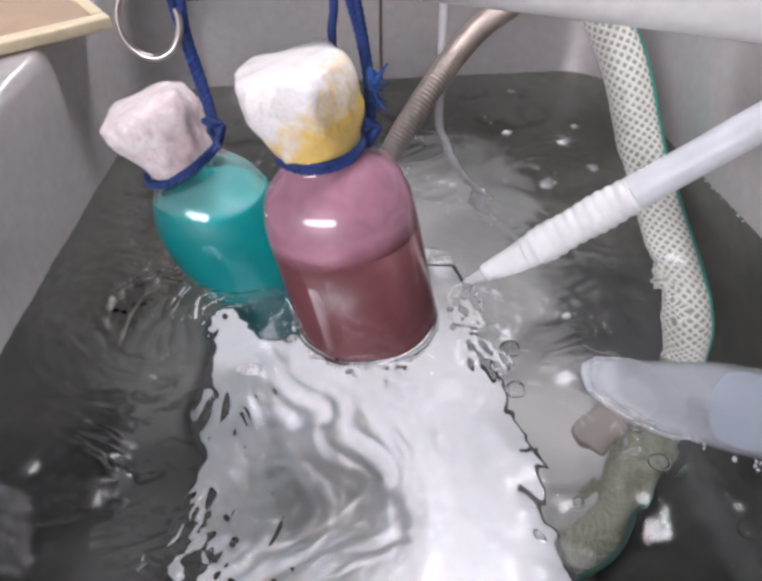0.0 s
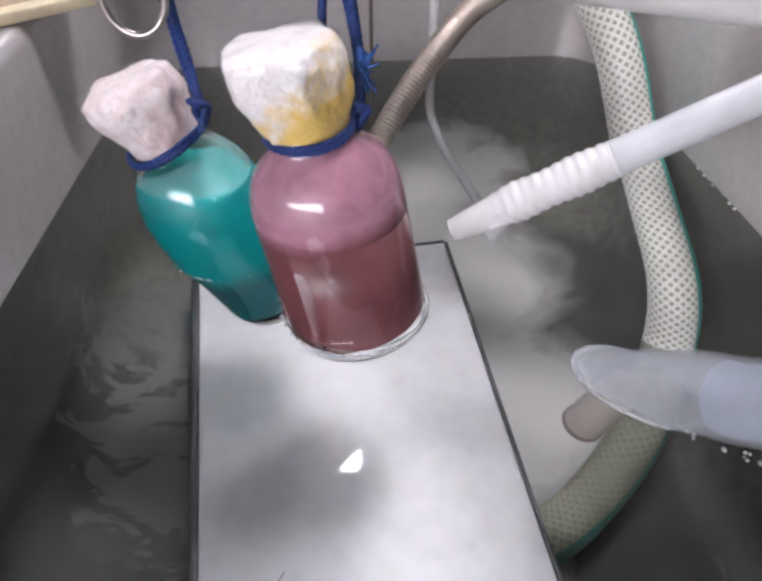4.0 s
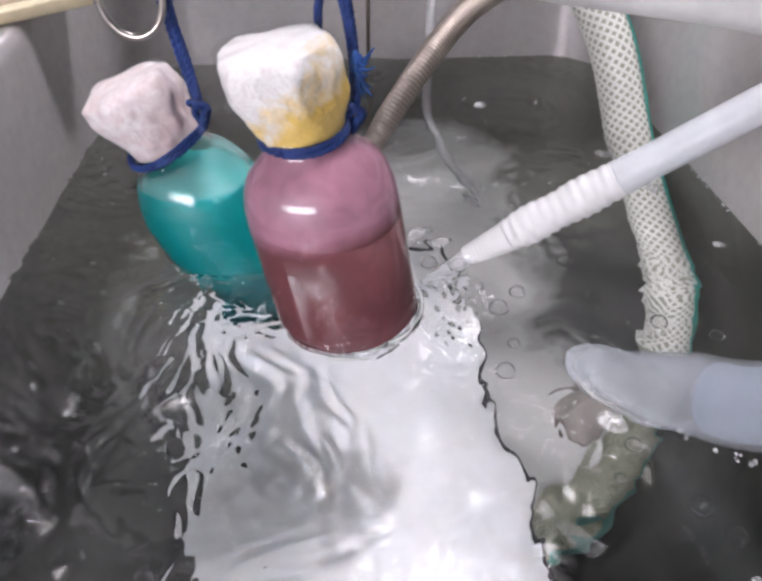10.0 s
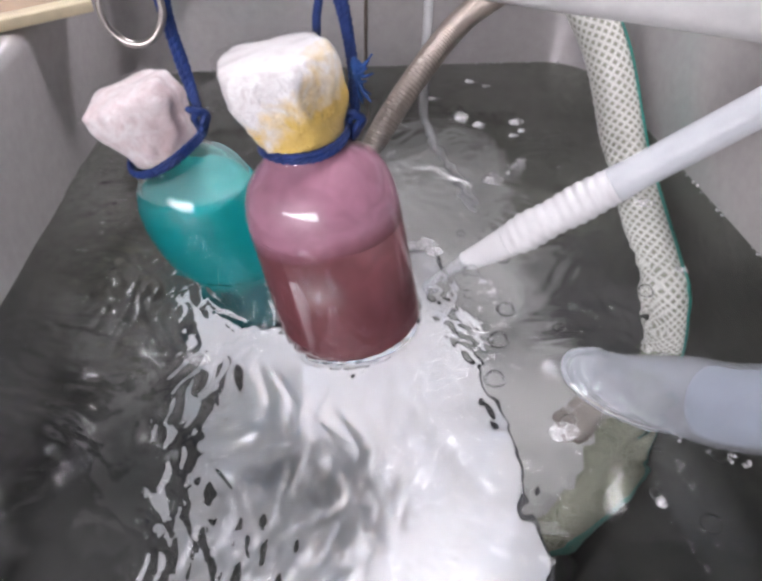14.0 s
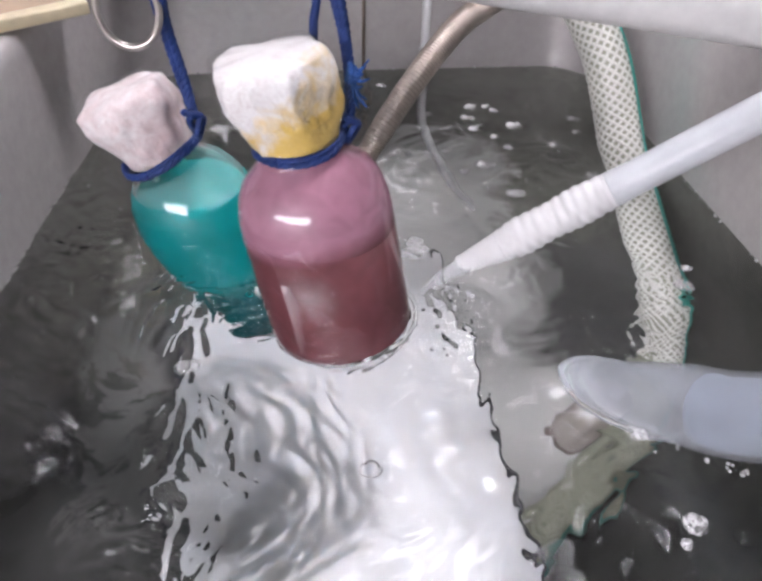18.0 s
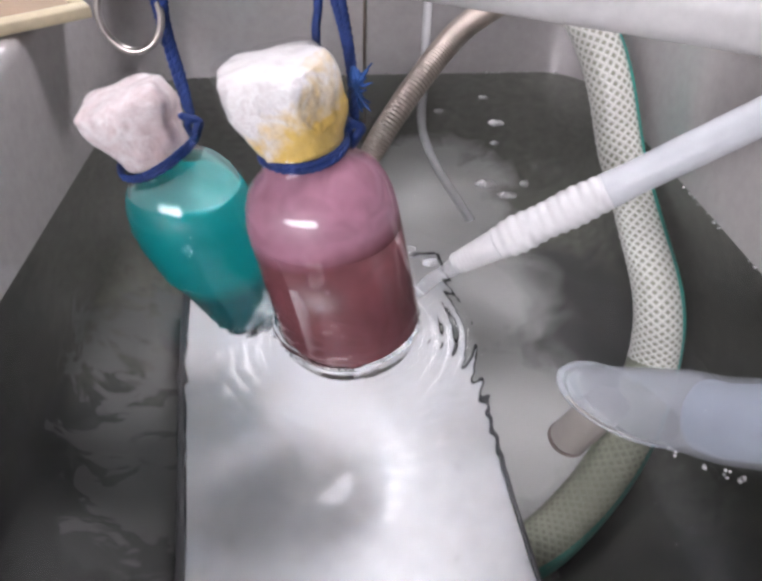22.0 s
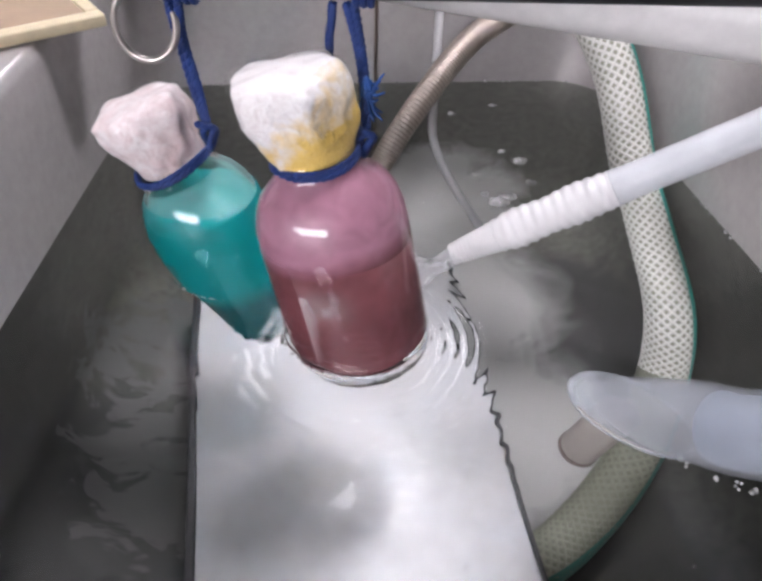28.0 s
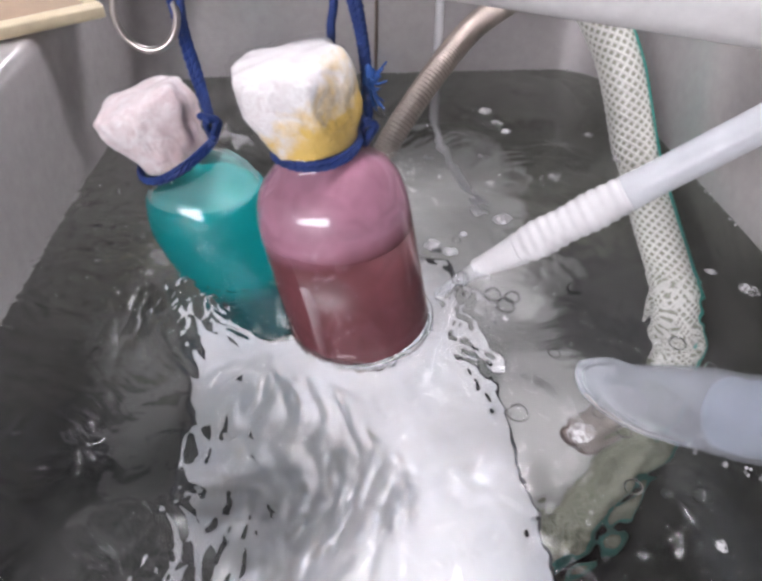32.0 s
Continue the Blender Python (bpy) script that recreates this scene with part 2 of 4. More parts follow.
def water_material():
    """Clear water with a faint, patchy haze painted over its surface, thicker to the right."""
    m, nt, b = material("clear_water")
    b.inputs["Base Color"].default_value = (0.94, 0.96, 0.95, 1)
    b.inputs["Transmission Weight"].default_value = 1.0
    b.inputs["IOR"].default_value = 1.333
    b.inputs["Roughness"].default_value = 0.0
    d = nt.nodes.new("ShaderNodeBsdfDiffuse")
    d.inputs[0].default_value = (0.62, 0.63, 0.60, 1)
    n = noise_node(nt, 14, 4, 0.6, 0.5)
    s = nt.nodes.new("ShaderNodeMixShader")
    co = nt.nodes.new("ShaderNodeTexCoord")
    sep = nt.nodes.new("ShaderNodeSeparateXYZ")
    nt.links.new(co.outputs["Object"], sep.inputs[0])
    span = nt.nodes.new("ShaderNodeMapRange")
    span.inputs["From Min"].default_value, span.inputs["From Max"].default_value = 0.02, 0.13
    nt.links.new(sep.outputs[0], span.inputs[0])
    thin = ramp(nt, n.outputs[0], [(0.3, (0.002, 0.002, 0.002)), (0.7, (0.008, 0.008, 0.008))]).outputs[0]
    thick = ramp(nt, n.outputs[0], [(0.3, (0.006, 0.006, 0.006)), (0.7, (0.016, 0.016, 0.016))]).outputs[0]
    nt.links.new(mix(nt, span.outputs[0], thin, thick), s.inputs[0])
    nt.links.new(b.outputs[0], s.inputs[1])
    nt.links.new(d.outputs[0], s.inputs[2])
    nt.links.new(s.outputs[0], nt.nodes["Material Output"].inputs[0])
    return m


WATER = water_material()
WAVE = glassy("wave_water", (1, 1, 1), 1.20)
GLASS = glassy("bottle_glass", (0.97, 0.985, 0.98), 1.47)
BASE_GLASS = glassy("base_glass", (0.97, 0.985, 0.98), 1.10)


def froth_material(name, low, high):
    m, nt, b = material(name)
    b.inputs["Base Color"].default_value = (0.75, 0.75, 0.75, 1)
    b.inputs["Roughness"].default_value = 0.08
    n = noise_node(nt, 420, 3)
    t = nt.nodes.new("ShaderNodeBsdfTransparent")
    s = nt.nodes.new("ShaderNodeMixShader")
    nt.links.new(ramp(nt, n.outputs[0], [(0.40, (low,) * 3), (0.58, (high,) * 3)]).outputs[0], s.inputs[0])
    nt.links.new(b.outputs[0], s.inputs[1])
    nt.links.new(t.outputs[0], s.inputs[2])
    nt.links.new(s.outputs[0], nt.nodes["Material Output"].inputs[0])
    return m


FROTH = froth_material("bubble_skin", 0.58, 0.95)
BEADS = froth_material("froth_beads", 0.40, 0.85)
SLAB = plain("white_acrylic", (0.71, 0.71, 0.725), 0.3, 0, 0.03, 30, 0.05, Subsurface_Weight=0.85, Subsurface_Scale=1.0, Subsurface_Radius=(0.014, 0.013, 0.012))
EDGE = plain("dark_edge", (0.03, 0.03, 0.034), 0.5, 0, 0.2, 60, 0.1)
PVC = plain("white_pipe", (0.72, 0.71, 0.70), 0.35, 0, 0.05, 40, 0.08)
STEEL = plain("polished_steel", (0.48, 0.45, 0.42), 0.30, 1.0, 0.1, 90, 0.05)
BRAID_STEEL = plain("braided_steel", (0.58, 0.51, 0.45), 0.45, 1.0, 0.2, 300, 0.1)
DARK_STEEL = plain("dark_steel", (0.24, 0.20, 0.17), 0.5, 1.0, 0.2, 300, 0.1)
FILM = silicone("cling_film", (0.95, 0.95, 0.95), 0.965, 0.05)
HOSE = silicone("hose_wall", (0.36, 0.37, 0.29), 0.10, 0.3)
# hose colours for the sunk end, with the murky water's dimness painted in
DIM_BRAID = plain("dim_thread", (0.215, 0.222, 0.168), 0.6, 0, 0.2, 90, 0.3)
MURK = plain("hose_murk", (0.17, 0.178, 0.13), 0.6, 0, 0.18, 60, 0.4)
BRAID = plain("braid_thread", (0.72, 0.72, 0.67), 0.55, 0, 0.1, 200, 0.1)
# darker copy of the stripe's green, dimmed for under water
DIM_GREEN = plain("dim_green", (0.045, 0.19, 0.16), 0.6, 0, 0.2, 80, 0.2)
GREEN = plain("green_stripe", (0.03, 0.42, 0.34), 0.4, 0, 0.15, 80, 0.1)
TUBE = silicone("silicone_tube", (0.90, 0.90, 0.90), 0.42, 0.32)
CLEAR_TUBE = silicone("clear_tube", (0.86, 0.88, 0.90), 0.56, 0.30)
JET = silicone("poured_water", (0.92, 0.93, 0.95), 0.78, 0.06)
THIN = silicone("thin_tube", (0.85, 0.85, 0.86), 0.68, 0.25)
SPOUT = silicone("spout_plastic", (0.60, 0.63, 0.67), 0.70, 0.22)
BLUE_PIPE = silicone("blue_pipe", (0.43, 0.55, 0.72), 0.25, 0.3)
STUB = silicone("stub_plastic", (0.40, 0.36, 0.33), 0.40, 0.5)
STAIN = plain("stained_rim", (0.13, 0.10, 0.09), 0.6, 0, 0.25, 80, 0.2)
STRING = plain("blue_cord", (0.008, 0.034, 0.165), 0.6, 0, 0.3, 500, 0.6)
FRAY = plain("frayed_cord", (0.02, 0.085, 0.30), 0.7, 0, 0.3, 500, 0.4)
ROD = plain("black_rod", (0.02, 0.02, 0.024), 0.4, 0.3, 0.2, 100, 0.1)
CREAM = plain("cream_edge", (0.72, 0.62, 0.42), 0.5, 0, 0.12, 60, 0.3)
BROWN = plain("brown_board", (0.42, 0.30, 0.20), 0.55, 0, 0.18, 40, 0.3)
ROOM = plain("room_paint", (0.34, 0.33, 0.325), 0.8, 0, 0.08, 3, 0.1)
CEILING = plain("ceiling_paint", (0.34, 0.335, 0.33), 0.85, 0, 0.04, 3, 0.1)
BENCH = plain("bench_laminate", (0.36, 0.35, 0.34), 0.5, 0, 0.1, 20, 0.1)
# the teal's deep lower half paints the shade under water
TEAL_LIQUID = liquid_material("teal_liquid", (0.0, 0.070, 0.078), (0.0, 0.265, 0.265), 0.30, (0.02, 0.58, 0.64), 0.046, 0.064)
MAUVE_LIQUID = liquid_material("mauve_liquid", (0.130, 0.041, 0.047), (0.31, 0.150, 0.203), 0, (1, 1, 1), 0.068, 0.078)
MAUVE_FILM = MAUVE_LIQUID
TEAL_FILM = liquid_material("teal_film", (0.42, 0.72, 0.70), (0.55, 0.80, 0.78), 0.84, (0.80, 0.96, 0.95))


def lamp_material(strength):
    m, nt, b = material("lamp_diffuser")
    b.inputs["Base Color"].default_value = (0.9, 0.9, 0.9, 1)
    b.inputs["Emission Color"].default_value = (1.0, 0.955, 1.04, 1)
    b.inputs["Emission Strength"].default_value = strength
    return m


# ---------------------------------------------------------------- builders
def part(name, bm, mat, parent=None, label="", smooth=True, m=None):
    me = bpy.data.meshes.new(name)
    bm.normal_update()
    bm.to_mesh(me)
    bm.free()
    for p in me.polygons:
        p.use_smooth = smooth
    me.materials.append(mat)
    ob = new(name, me)
    if parent:
        ob.parent = parent
    if m is not None:
        ob.matrix_basis = m
    if label:
        ob["label"] = label
    return ob


def thing(name, at=(0, 0, 0), label="", category="", group="", kind=""):
    ob = new(name)
    ob.empty_display_size = 0.02
    ob.matrix_basis = at if isinstance(at, Matrix) else Matrix.Translation(at)
    return tagged(ob, label, category, group, kind)


def box(sx, sy, sz, at=(0, 0, 0), bevel=0.0, m=None):
    bm = bmesh.new()
    bmesh.ops.create_cube(bm, size=1)
    bmesh.ops.scale(bm, vec=(sx, sy, sz), verts=bm.verts)
    if bevel:
        bmesh.ops.bevel(bm, geom=list(bm.edges), offset=bevel, segments=2, profile=0.5, affect="EDGES")
    bmesh.ops.translate(bm, vec=at, verts=bm.verts)
    if m is not None:
        bmesh.ops.transform(bm, matrix=m, verts=bm.verts)
    return bm


def lathe(profile, segs=48, close_top=False):
    """Turns (radius, height) pairs about z."""
    bm = bmesh.new()
    rings = []
    for r, z in profile:
        if r < 1e-6:
            rings.append([bm.verts.new((0, 0, z))])
        else:
            rings.append([bm.verts.new((r * math.cos(2 * math.pi * i / segs), r * math.sin(2 * math.pi * i / segs), z)) for i in range(segs)])
    for a, b in zip(rings, rings[1:]):
        for i in range(segs):
            j = (i + 1) % segs
            if len(a) == 1 and len(b) == 1:
                continue
            if len(a) == 1:
                bm.faces.new((a[0], b[j], b[i]))
            elif len(b) == 1:
                bm.faces.new((a[i], a[j], b[0]))
            else:
                bm.faces.new((a[i], a[j], b[j], b[i]))
    bmesh.ops.recalc_face_normals(bm, faces=bm.faces)
    return bm


def spline(points, steps=10):
    """A smooth way through the points (Catmull-Rom)."""
    pts = [Vector(p) for p in points]
    pts = [2 * pts[0] - pts[1], *pts, 2 * pts[-1] - pts[-2]]
    out = []
    for i in range(1, len(pts) - 2):
        a, b, c, d = pts[i - 1:i + 3]
        for k in range(steps):
            t = k / steps
            out.append(0.5 * (2 * b + (c - a) * t + (2 * a - 5 * b + 4 * c - d) * t * t + (3 * b - a - 3 * c + d) * t ** 3))
    out.append(pts[-2])
    return out


def frames_along(way):
    """Tangent and two normals at each point, carried along without twist."""
    out, n = [], None
    for i, p in enumerate(way):
        t = (way[min(i + 1, len(way) - 1)] - way[max(i - 1, 0)]).normalized()
        if n is None:
            n = t.cross(Vector((0.3, 0.9, 0.2))).normalized()
        n = (n - t * n.dot(t)).normalized()
        out.append((p, n, t.cross(n)))
    return out


def sweep(way, radius, segs=20, wall=0.0, caps=True, bm=None, ring=None):
    """A round rod or, with a wall, an open pipe along the way. radius: a number or a function of the share of the way."""
    bm = bm or bmesh.new()
    fr = frames_along(way)
    size = radius if callable(radius) else (lambda s: radius)

    def skin(inset):
        rows = []
        for i, (p, a, b) in enumerate(fr):
            r = size(i / (len(fr) - 1)) - inset
            rows.append([bm.verts.new(p + (a * math.cos(2 * math.pi * k / segs) + b * math.sin(2 * math.pi * k / segs)) * r) for k in range(segs)])
        for x, y in zip(rows, rows[1:]):
            for k in range(segs):
                f = (x[k], x[(k + 1) % segs], y[(k + 1) % segs], y[k])
                bm.faces.new(f if not inset else f[::-1])
        return rows

    out = skin(0)
    if wall:
        inn = skin(wall)
        for e in (0, -1):
            for k in range(segs):
                bm.faces.new((out[e][k], out[e][(k + 1) % segs], inn[e][(k + 1) % segs], inn[e][k]))
    elif caps:
        bm.faces.new(out[0][::-1])
        bm.faces.new(out[-1])
    bmesh.ops.recalc_face_normals(bm, faces=bm.faces)
    return bm


def threads(way, radius, count, turns, width, lift, both=True):
    """Flat threads wound round the way in two directions, over and under."""
    fr = frames_along(way)
    bm = bmesh.new()
    n = len(fr) - 1
    for sign in ((1, -1) if both else (1,)):
        for c in range(count):
            rows = []
            for i, (p, a, b) in enumerate(fr):
                w = sign * 2 * math.pi * turns * i / n + 2 * math.pi * c / count
                r = radius + lift * (0.6 + 0.4 * sign * math.cos(w * count))
                dw = width / radius / 2
                rows.append([bm.verts.new(p + (a * math.cos(w + e * dw) + b * math.sin(w + e * dw)) * (r if e else r + lift)) for e in (-1, 0, 1)])
            for x, y in zip(rows, rows[1:]):
                bm.faces.new((x[0], x[1], y[1], y[0]))
                bm.faces.new((x[1], x[2], y[2], y[1]))
    return bm


def cord(way, radius, plies=3, turns=14.0, segs=7):
    """A twisted cord of some plies."""
    fr = frames_along(way)
    bm = bmesh.new()
    n = len(fr) - 1
    for c in range(plies):
        line = []
        for i, (p, a, b) in enumerate(fr):
            w = 2 * math.pi * (turns * i / n + c / plies)
            line.append(p + (a * math.cos(w) + b * math.sin(w)) * radius * 0.5)
        sweep(line, radius * 0.58, segs, bm=bm)
    return bm


def outline(grow, radii=(0.05, 0.05, 0.045, 0.05), per=8):
    """The tub's plan: a slightly splayed box with round corners, grown outwards."""
    base = [Vector((-0.198, -0.13)), Vector((0.290, -0.13)), Vector((0.170, 0.556)), Vector((-0.182, 0.531))]
    n = len(base)
    lines = []
    for i in range(n):
        a, b = base[i], base[(i + 1) % n]
        d = (b - a).normalized()
        lines.append((a + Vector((d.y, -d.x)) * grow, d))
    pts = []
    for i in range(n):
        (p, d), (q, e) = lines[i - 1], lines[i]
        cross = d.x * e.y - d.y * e.x
        c = p + d * (((q - p).x * e.y - (q - p).y * e.x) / cross)
        r = max(0.004, radii[i] + grow)
        ang = math.acos(max(-1, min(1, d.dot(e))))
        cut = r * math.tan(ang / 2)
        centre = c - d * cut + Vector((-d.y, d.x)) * r
        a0 = math.atan2(*reversed(((c - d * cut) - centre)[:]))
        for k in range(per + 1):
            a = a0 + ang * k / per
            pts.append(centre + Vector((math.cos(a), math.sin(a))) * r)
    return pts


def loft(rows, closed_bottom=False):
    """Skins plan outlines at heights: rows of (outline, z)."""
    bm = bmesh.new()
    rings = [[bm.verts.new((p.x, p.y, z)) for p in o] for o, z in rows]
    for a, b in zip(rings, rings[1:]):
        for i in range(len(a)):
            j = (i + 1) % len(a)
            bm.faces.new((a[i], a[j], b[j], b[i]))
    if closed_bottom:
        bm.faces.new(rings[0])
    bmesh.ops.recalc_face_normals(bm, faces=bm.faces)
    return bm


# ---------------------------------------------------------------- the room
def room():
    w, d, top, low = 1.9, 2.2, 1.60, -0.92
    cx, cy = 0.0, 0.45
    part("floor", box(2 * w, 2 * d, 0.1, (cx, cy, low - 0.05)), BENCH)
    tagged(bpy.data.objects["floor"], "grey floor of a laboratory room", "floor", kind="structure")
    tagged(part("ceiling", box(2 * w, 2 * d, 0.1, (cx, cy, top + 0.05)), CEILING), "plain white painted ceiling", "ceiling", kind="structure")
    h = top - low
    for name, sx, sy, x, y in (("wall_north", 2 * w, 0.1, cx, cy + d + 0.05), ("wall_south", 2 * w, 0.1, cx, cy - d - 0.05),
                               ("wall_east", 0.1, 2 * d, cx + w + 0.05, cy), ("wall_west", 0.1, 2 * d, cx - w - 0.05, cy)):
        tagged(part(name, box(sx, sy, h, (x, y, low + h / 2)), ROOM), "plain grey painted room wall", "wall", kind="structure")
    for at, (a, b), strength in LAMPS:
        lamp = thing("ceiling_fill_light", at, "square ceiling or added fill light with a white glowing diffuser", "lamp", "ceiling lights")
        part("diffuser", box(a, b, 0.012, (0, 0, 0), 0.002), lamp_material(strength), lamp, "glowing white diffuser")
        drop = top - at[2]
        part("housing", box(a + 0.05, b + 0.05, 0.05, (0, 0, 0.034), 0.004), PVC, lamp)
        part("stem", box(0.06, 0.06, drop - 0.058, (0, 0, 0.059 + (drop - 0.058) / 2), 0.003), PVC, lamp)
    bench = thing("bench", (0.04, 0.2, -0.92), "grey laminate bench that carries the tub", "bench")
    part("worktop", box(1.2, 1.2, 0.04, (0, 0, 0.705), 0.004), BENCH, bench)
    part("cabinet_body", box(1.14, 1.1, 0.685, (0, 0, 0.3425), 0.003), ROOM, bench)


def tub():
    t = thing("tub", (0, 0, 0), "grey satin water tub, filled with clear water", "tub")
    o = outline
    low = [(o(-0.05 * (1 - math.sin(a))), DEPTH + 0.05 * (1 - math.cos(a))) for a in (math.pi / 2 * i / 9 for i in range(10))] + [(o(0.0), 0.0)]
    high = [(o(0.0), 0.0), (o(0.003), RIM - 0.008), (o(0.005), RIM - 0.002), (o(0.009), RIM), (o(0.030), RIM), (o(0.034), RIM - 0.003), (o(0.034), RIM - 0.016),
            (o(0.030), RIM - 0.018), (o(0.014), RIM - 0.02), (o(0.010), DEPTH), (o(0.004), DEPTH - 0.012)]
    bm = loft(low, True)
    bmesh.ops.reverse_faces(bm, faces=bm.faces)
    part("lining", bm, TUB_FLOOR, t, "lining with shade painted dark and pale patches below the waterline")
    wall = part("wall", loft(high), TUB, t)
    part("bottom", loft([(o(0.004), DEPTH - 0.012), (o(0.003), DEPTH - 0.006)], True), TUB, t)
    # weld bead in the back wall
    y = 0.5425
    part("seam", sweep(spline([(-0.006, y + 0.0012, -0.15), (-0.006, y + 0.0006, 0.0), (-0.0055, y + 0.004, RIM - 0.006)], 6), 0.0013, 6), DARK_STEEL, wall, "dark upright seam")


def white_slab():
    """The sunk sheet under the bottles, with dark sides, on four stub feet."""
    z = -0.140
    s = thing("white_sheet", pose(-0.0131, 0.2420, z, 0, 0, 9.3), "white acrylic sheet with dark edges sunk in the tub", "sheet")
    w, l = 0.1747, 0.326
    part("panel", box(w, l, 0.005, (0, 0, -0.0025), 0.001), SLAB, s)
    for x in (-w / 2 - 0.0025, w / 2 + 0.0013):
        part("edge_strip", box(0.0050 if x < 0 else 0.0026, l, 0.008, (x, 0, -0.003), 0.0006), EDGE, s, "dark edge strip")
    part("edge_strip", box(w, 0.002, 0.008, (0, l / 2 + 0.0011, -0.003), 0.0006), EDGE, s, "dark edge strip")
    part("hair", sweep(spline([(-0.052, -0.066, 0.0004), (-0.048, -0.063, 0.0006), (-0.045, -0.059, 0.0004)], 6), 0.0003, 6), EDGE, s, "stray dark hair")
    low = DEPTH - z + 0.0005
    for x in (-0.06, 0.05):
        for y in (-0.14, 0.10):
            part("foot", lathe([(0, low), (0.008, low), (0.008, -0.0055), (0, -0.0055)], 16), PVC, s, m=pose(x, y, 0))


# ---------------------------------------------------------------- hoses and pipes
def pvc_pipe():
    p = thing("white_pipe", (0, 0, 0), "white plastic pipe laid across the rim of the tub", "pipe")
    r = 0.0225
    a, b = Vector((0.066, 0.4365, RIM + r)), Vector((0.2015, 0.3795, RIM + r))
    d = (b - a).normalized()
    ends = [a - d * 0.285, b + d * 0.16]
    body = part("pipe", sweep([ends[0].lerp(ends[1], i / 20) for i in range(21)], r, 32, wall=0.0028), PVC, p)
    for e, s in ((ends[0], 1), (ends[1], -1)):
        part("collar", sweep([e + d * s * k for k in (0.0, 0.012, 0.024)], r + 0.003, 32, wall=0.0027), PVC, body)


def steel_hose():
    h = thing("steel_hose", (0, 0, 0), "braided stainless steel hose that dips into the water", "hose")
    way = spline([(-0.022, 0.455, -0.160), (-0.018, 0.436, -0.09), (-0.010, 0.420, -0.035), (0.004, 0.431, 0.004), (0.036, 0.464, 0.040), (0.062, 0.490, 0.060), (0.086, 0.505, 0.071),
                  (0.115, 0.528, 0.088), (0.140, 0.575, 0.100), (0.150, 0.64, 0.088), (0.150, 0.70, 0.02)], 14)
    core = part("core", sweep(way, 0.0076, 18), DARK_STEEL, h)
    n = sum((b - a).length for a, b in zip(way, way[1:])) / 0.0027
    fine = spline(way[::7], 46)
    part("braid", sweep(fine, lambda k: 0.0082 + 0.00042 * math.sin(2 * math.pi * n * k), 20), BRAID_STEEL, core, "ribbed steel braid")
    part("ferrule", sweep([way[0] + (way[1] - way[0]).normalized() * k for k in (-0.02, -0.018, 0.0, 0.004)], 0.0088, 18), STEEL, h)


def braided_hose():
    h = thing("braided_hose", (0, 0, 0), "clear hose with white mesh and a green stripe", "hose")
    way = spline([(0.120, 0.66, 0.02), (0.114, 0.610, 0.085), (0.119, 0.545, 0.108), (0.127, 0.492, 0.094), (0.151, 0.456, 0.055), (0.165, 0.425, 0.008), (0.1705, 0.372, -0.032), (0.172, 0.320, -0.062),
                  (0.1665, 0.2905, -0.100), (0.1480, 0.2558, -0.134), (0.1175, 0.2243, -0.160), (0.0800, 0.1995, -0.171), (0.0208, 0.1819, -0.173), (-0.05, 0.19, -0.173)], 12)
    r = 0.0140
    skin = part("wall", sweep(way, r, 28, wall=0.003), HOSE, h)
    cut = 95
    part("mesh", threads(way[:cut + 1], r + 0.0001, 14, 8.5 * cut / (len(way) - 1), 0.0027, 0.0005), BRAID, skin, "white thread mesh")["kind"] = "stuff"
    # the sunk end gets darker copies that paint the dim view under water
    part("murk_coat", sweep(way[cut:], lambda k: r + 0.0003 + 0.0003 * math.sin(37 * k) * math.sin(91 * k), 28), MURK, skin, "greenish coat that paints the murky water's dimness on the sunk end")
    part("mesh", threads(way[cut:], r + 0.0005, 14, 8.5 * (len(way) - 1 - cut) / (len(way) - 1), 0.0030, 0.0004), DIM_BRAID, skin, "mesh in a darker copy, painted dim under water")["kind"] = "stuff"
    fr = frames_along(way)
    bm = bmesh.new()
    rows = []
    for p, a, b in fr:
        side = Vector((0.90, -0.28, 0.33))
        t = a.cross(b)
        side = (side - t * side.dot(t)).normalized()
        up = t.cross(side)
        rows.append([bm.verts.new(p + (side * math.cos(w) + up * math.sin(w)) * (r + 0.0012)) for w in (-0.36, -0.12, 0.12, 0.36)])
    for x, y in zip(rows, rows[1:]):
        for k in range(3):
            bm.faces.new((x[k], x[k + 1], y[k + 1], y[k]))
    sunk = bm.copy()
    for piece, keep_low in ((bm, False), (sunk, True)):
        bmesh.ops.delete(piece, geom=[f for f in piece.faces if (f.calc_center_median().z < way[cut].z) != keep_low], context="FACES")
    part("stripe", bm, GREEN, skin, "green stripe")
    part("stripe", sunk, DIM_GREEN, skin, "green stripe in a darker copy, painted dim under water")


def thin_tube():
    h = thing("thin_tube", (0, 0, 0), "thin clear plastic tube that trails in the water", "tube")
    way = spline([(0.040, 0.64, 0.04), (0.040, 0.58, 0.104), (0.039, 0.545, 0.108), (0.0385, 0.512, 0.085), (0.0365, 0.480, 0.030), (0.0360, 0.464, -0.004), (0.045, 0.436, -0.030), (0.060, 0.412, -0.055), (0.068, 0.402, -0.068)], 10)
    part("tube", sweep(way, 0.0034, 14, wall=0.0009), THIN, h)


TUBE_PIVOT = Vector((0.210, 0.300, 0.115))


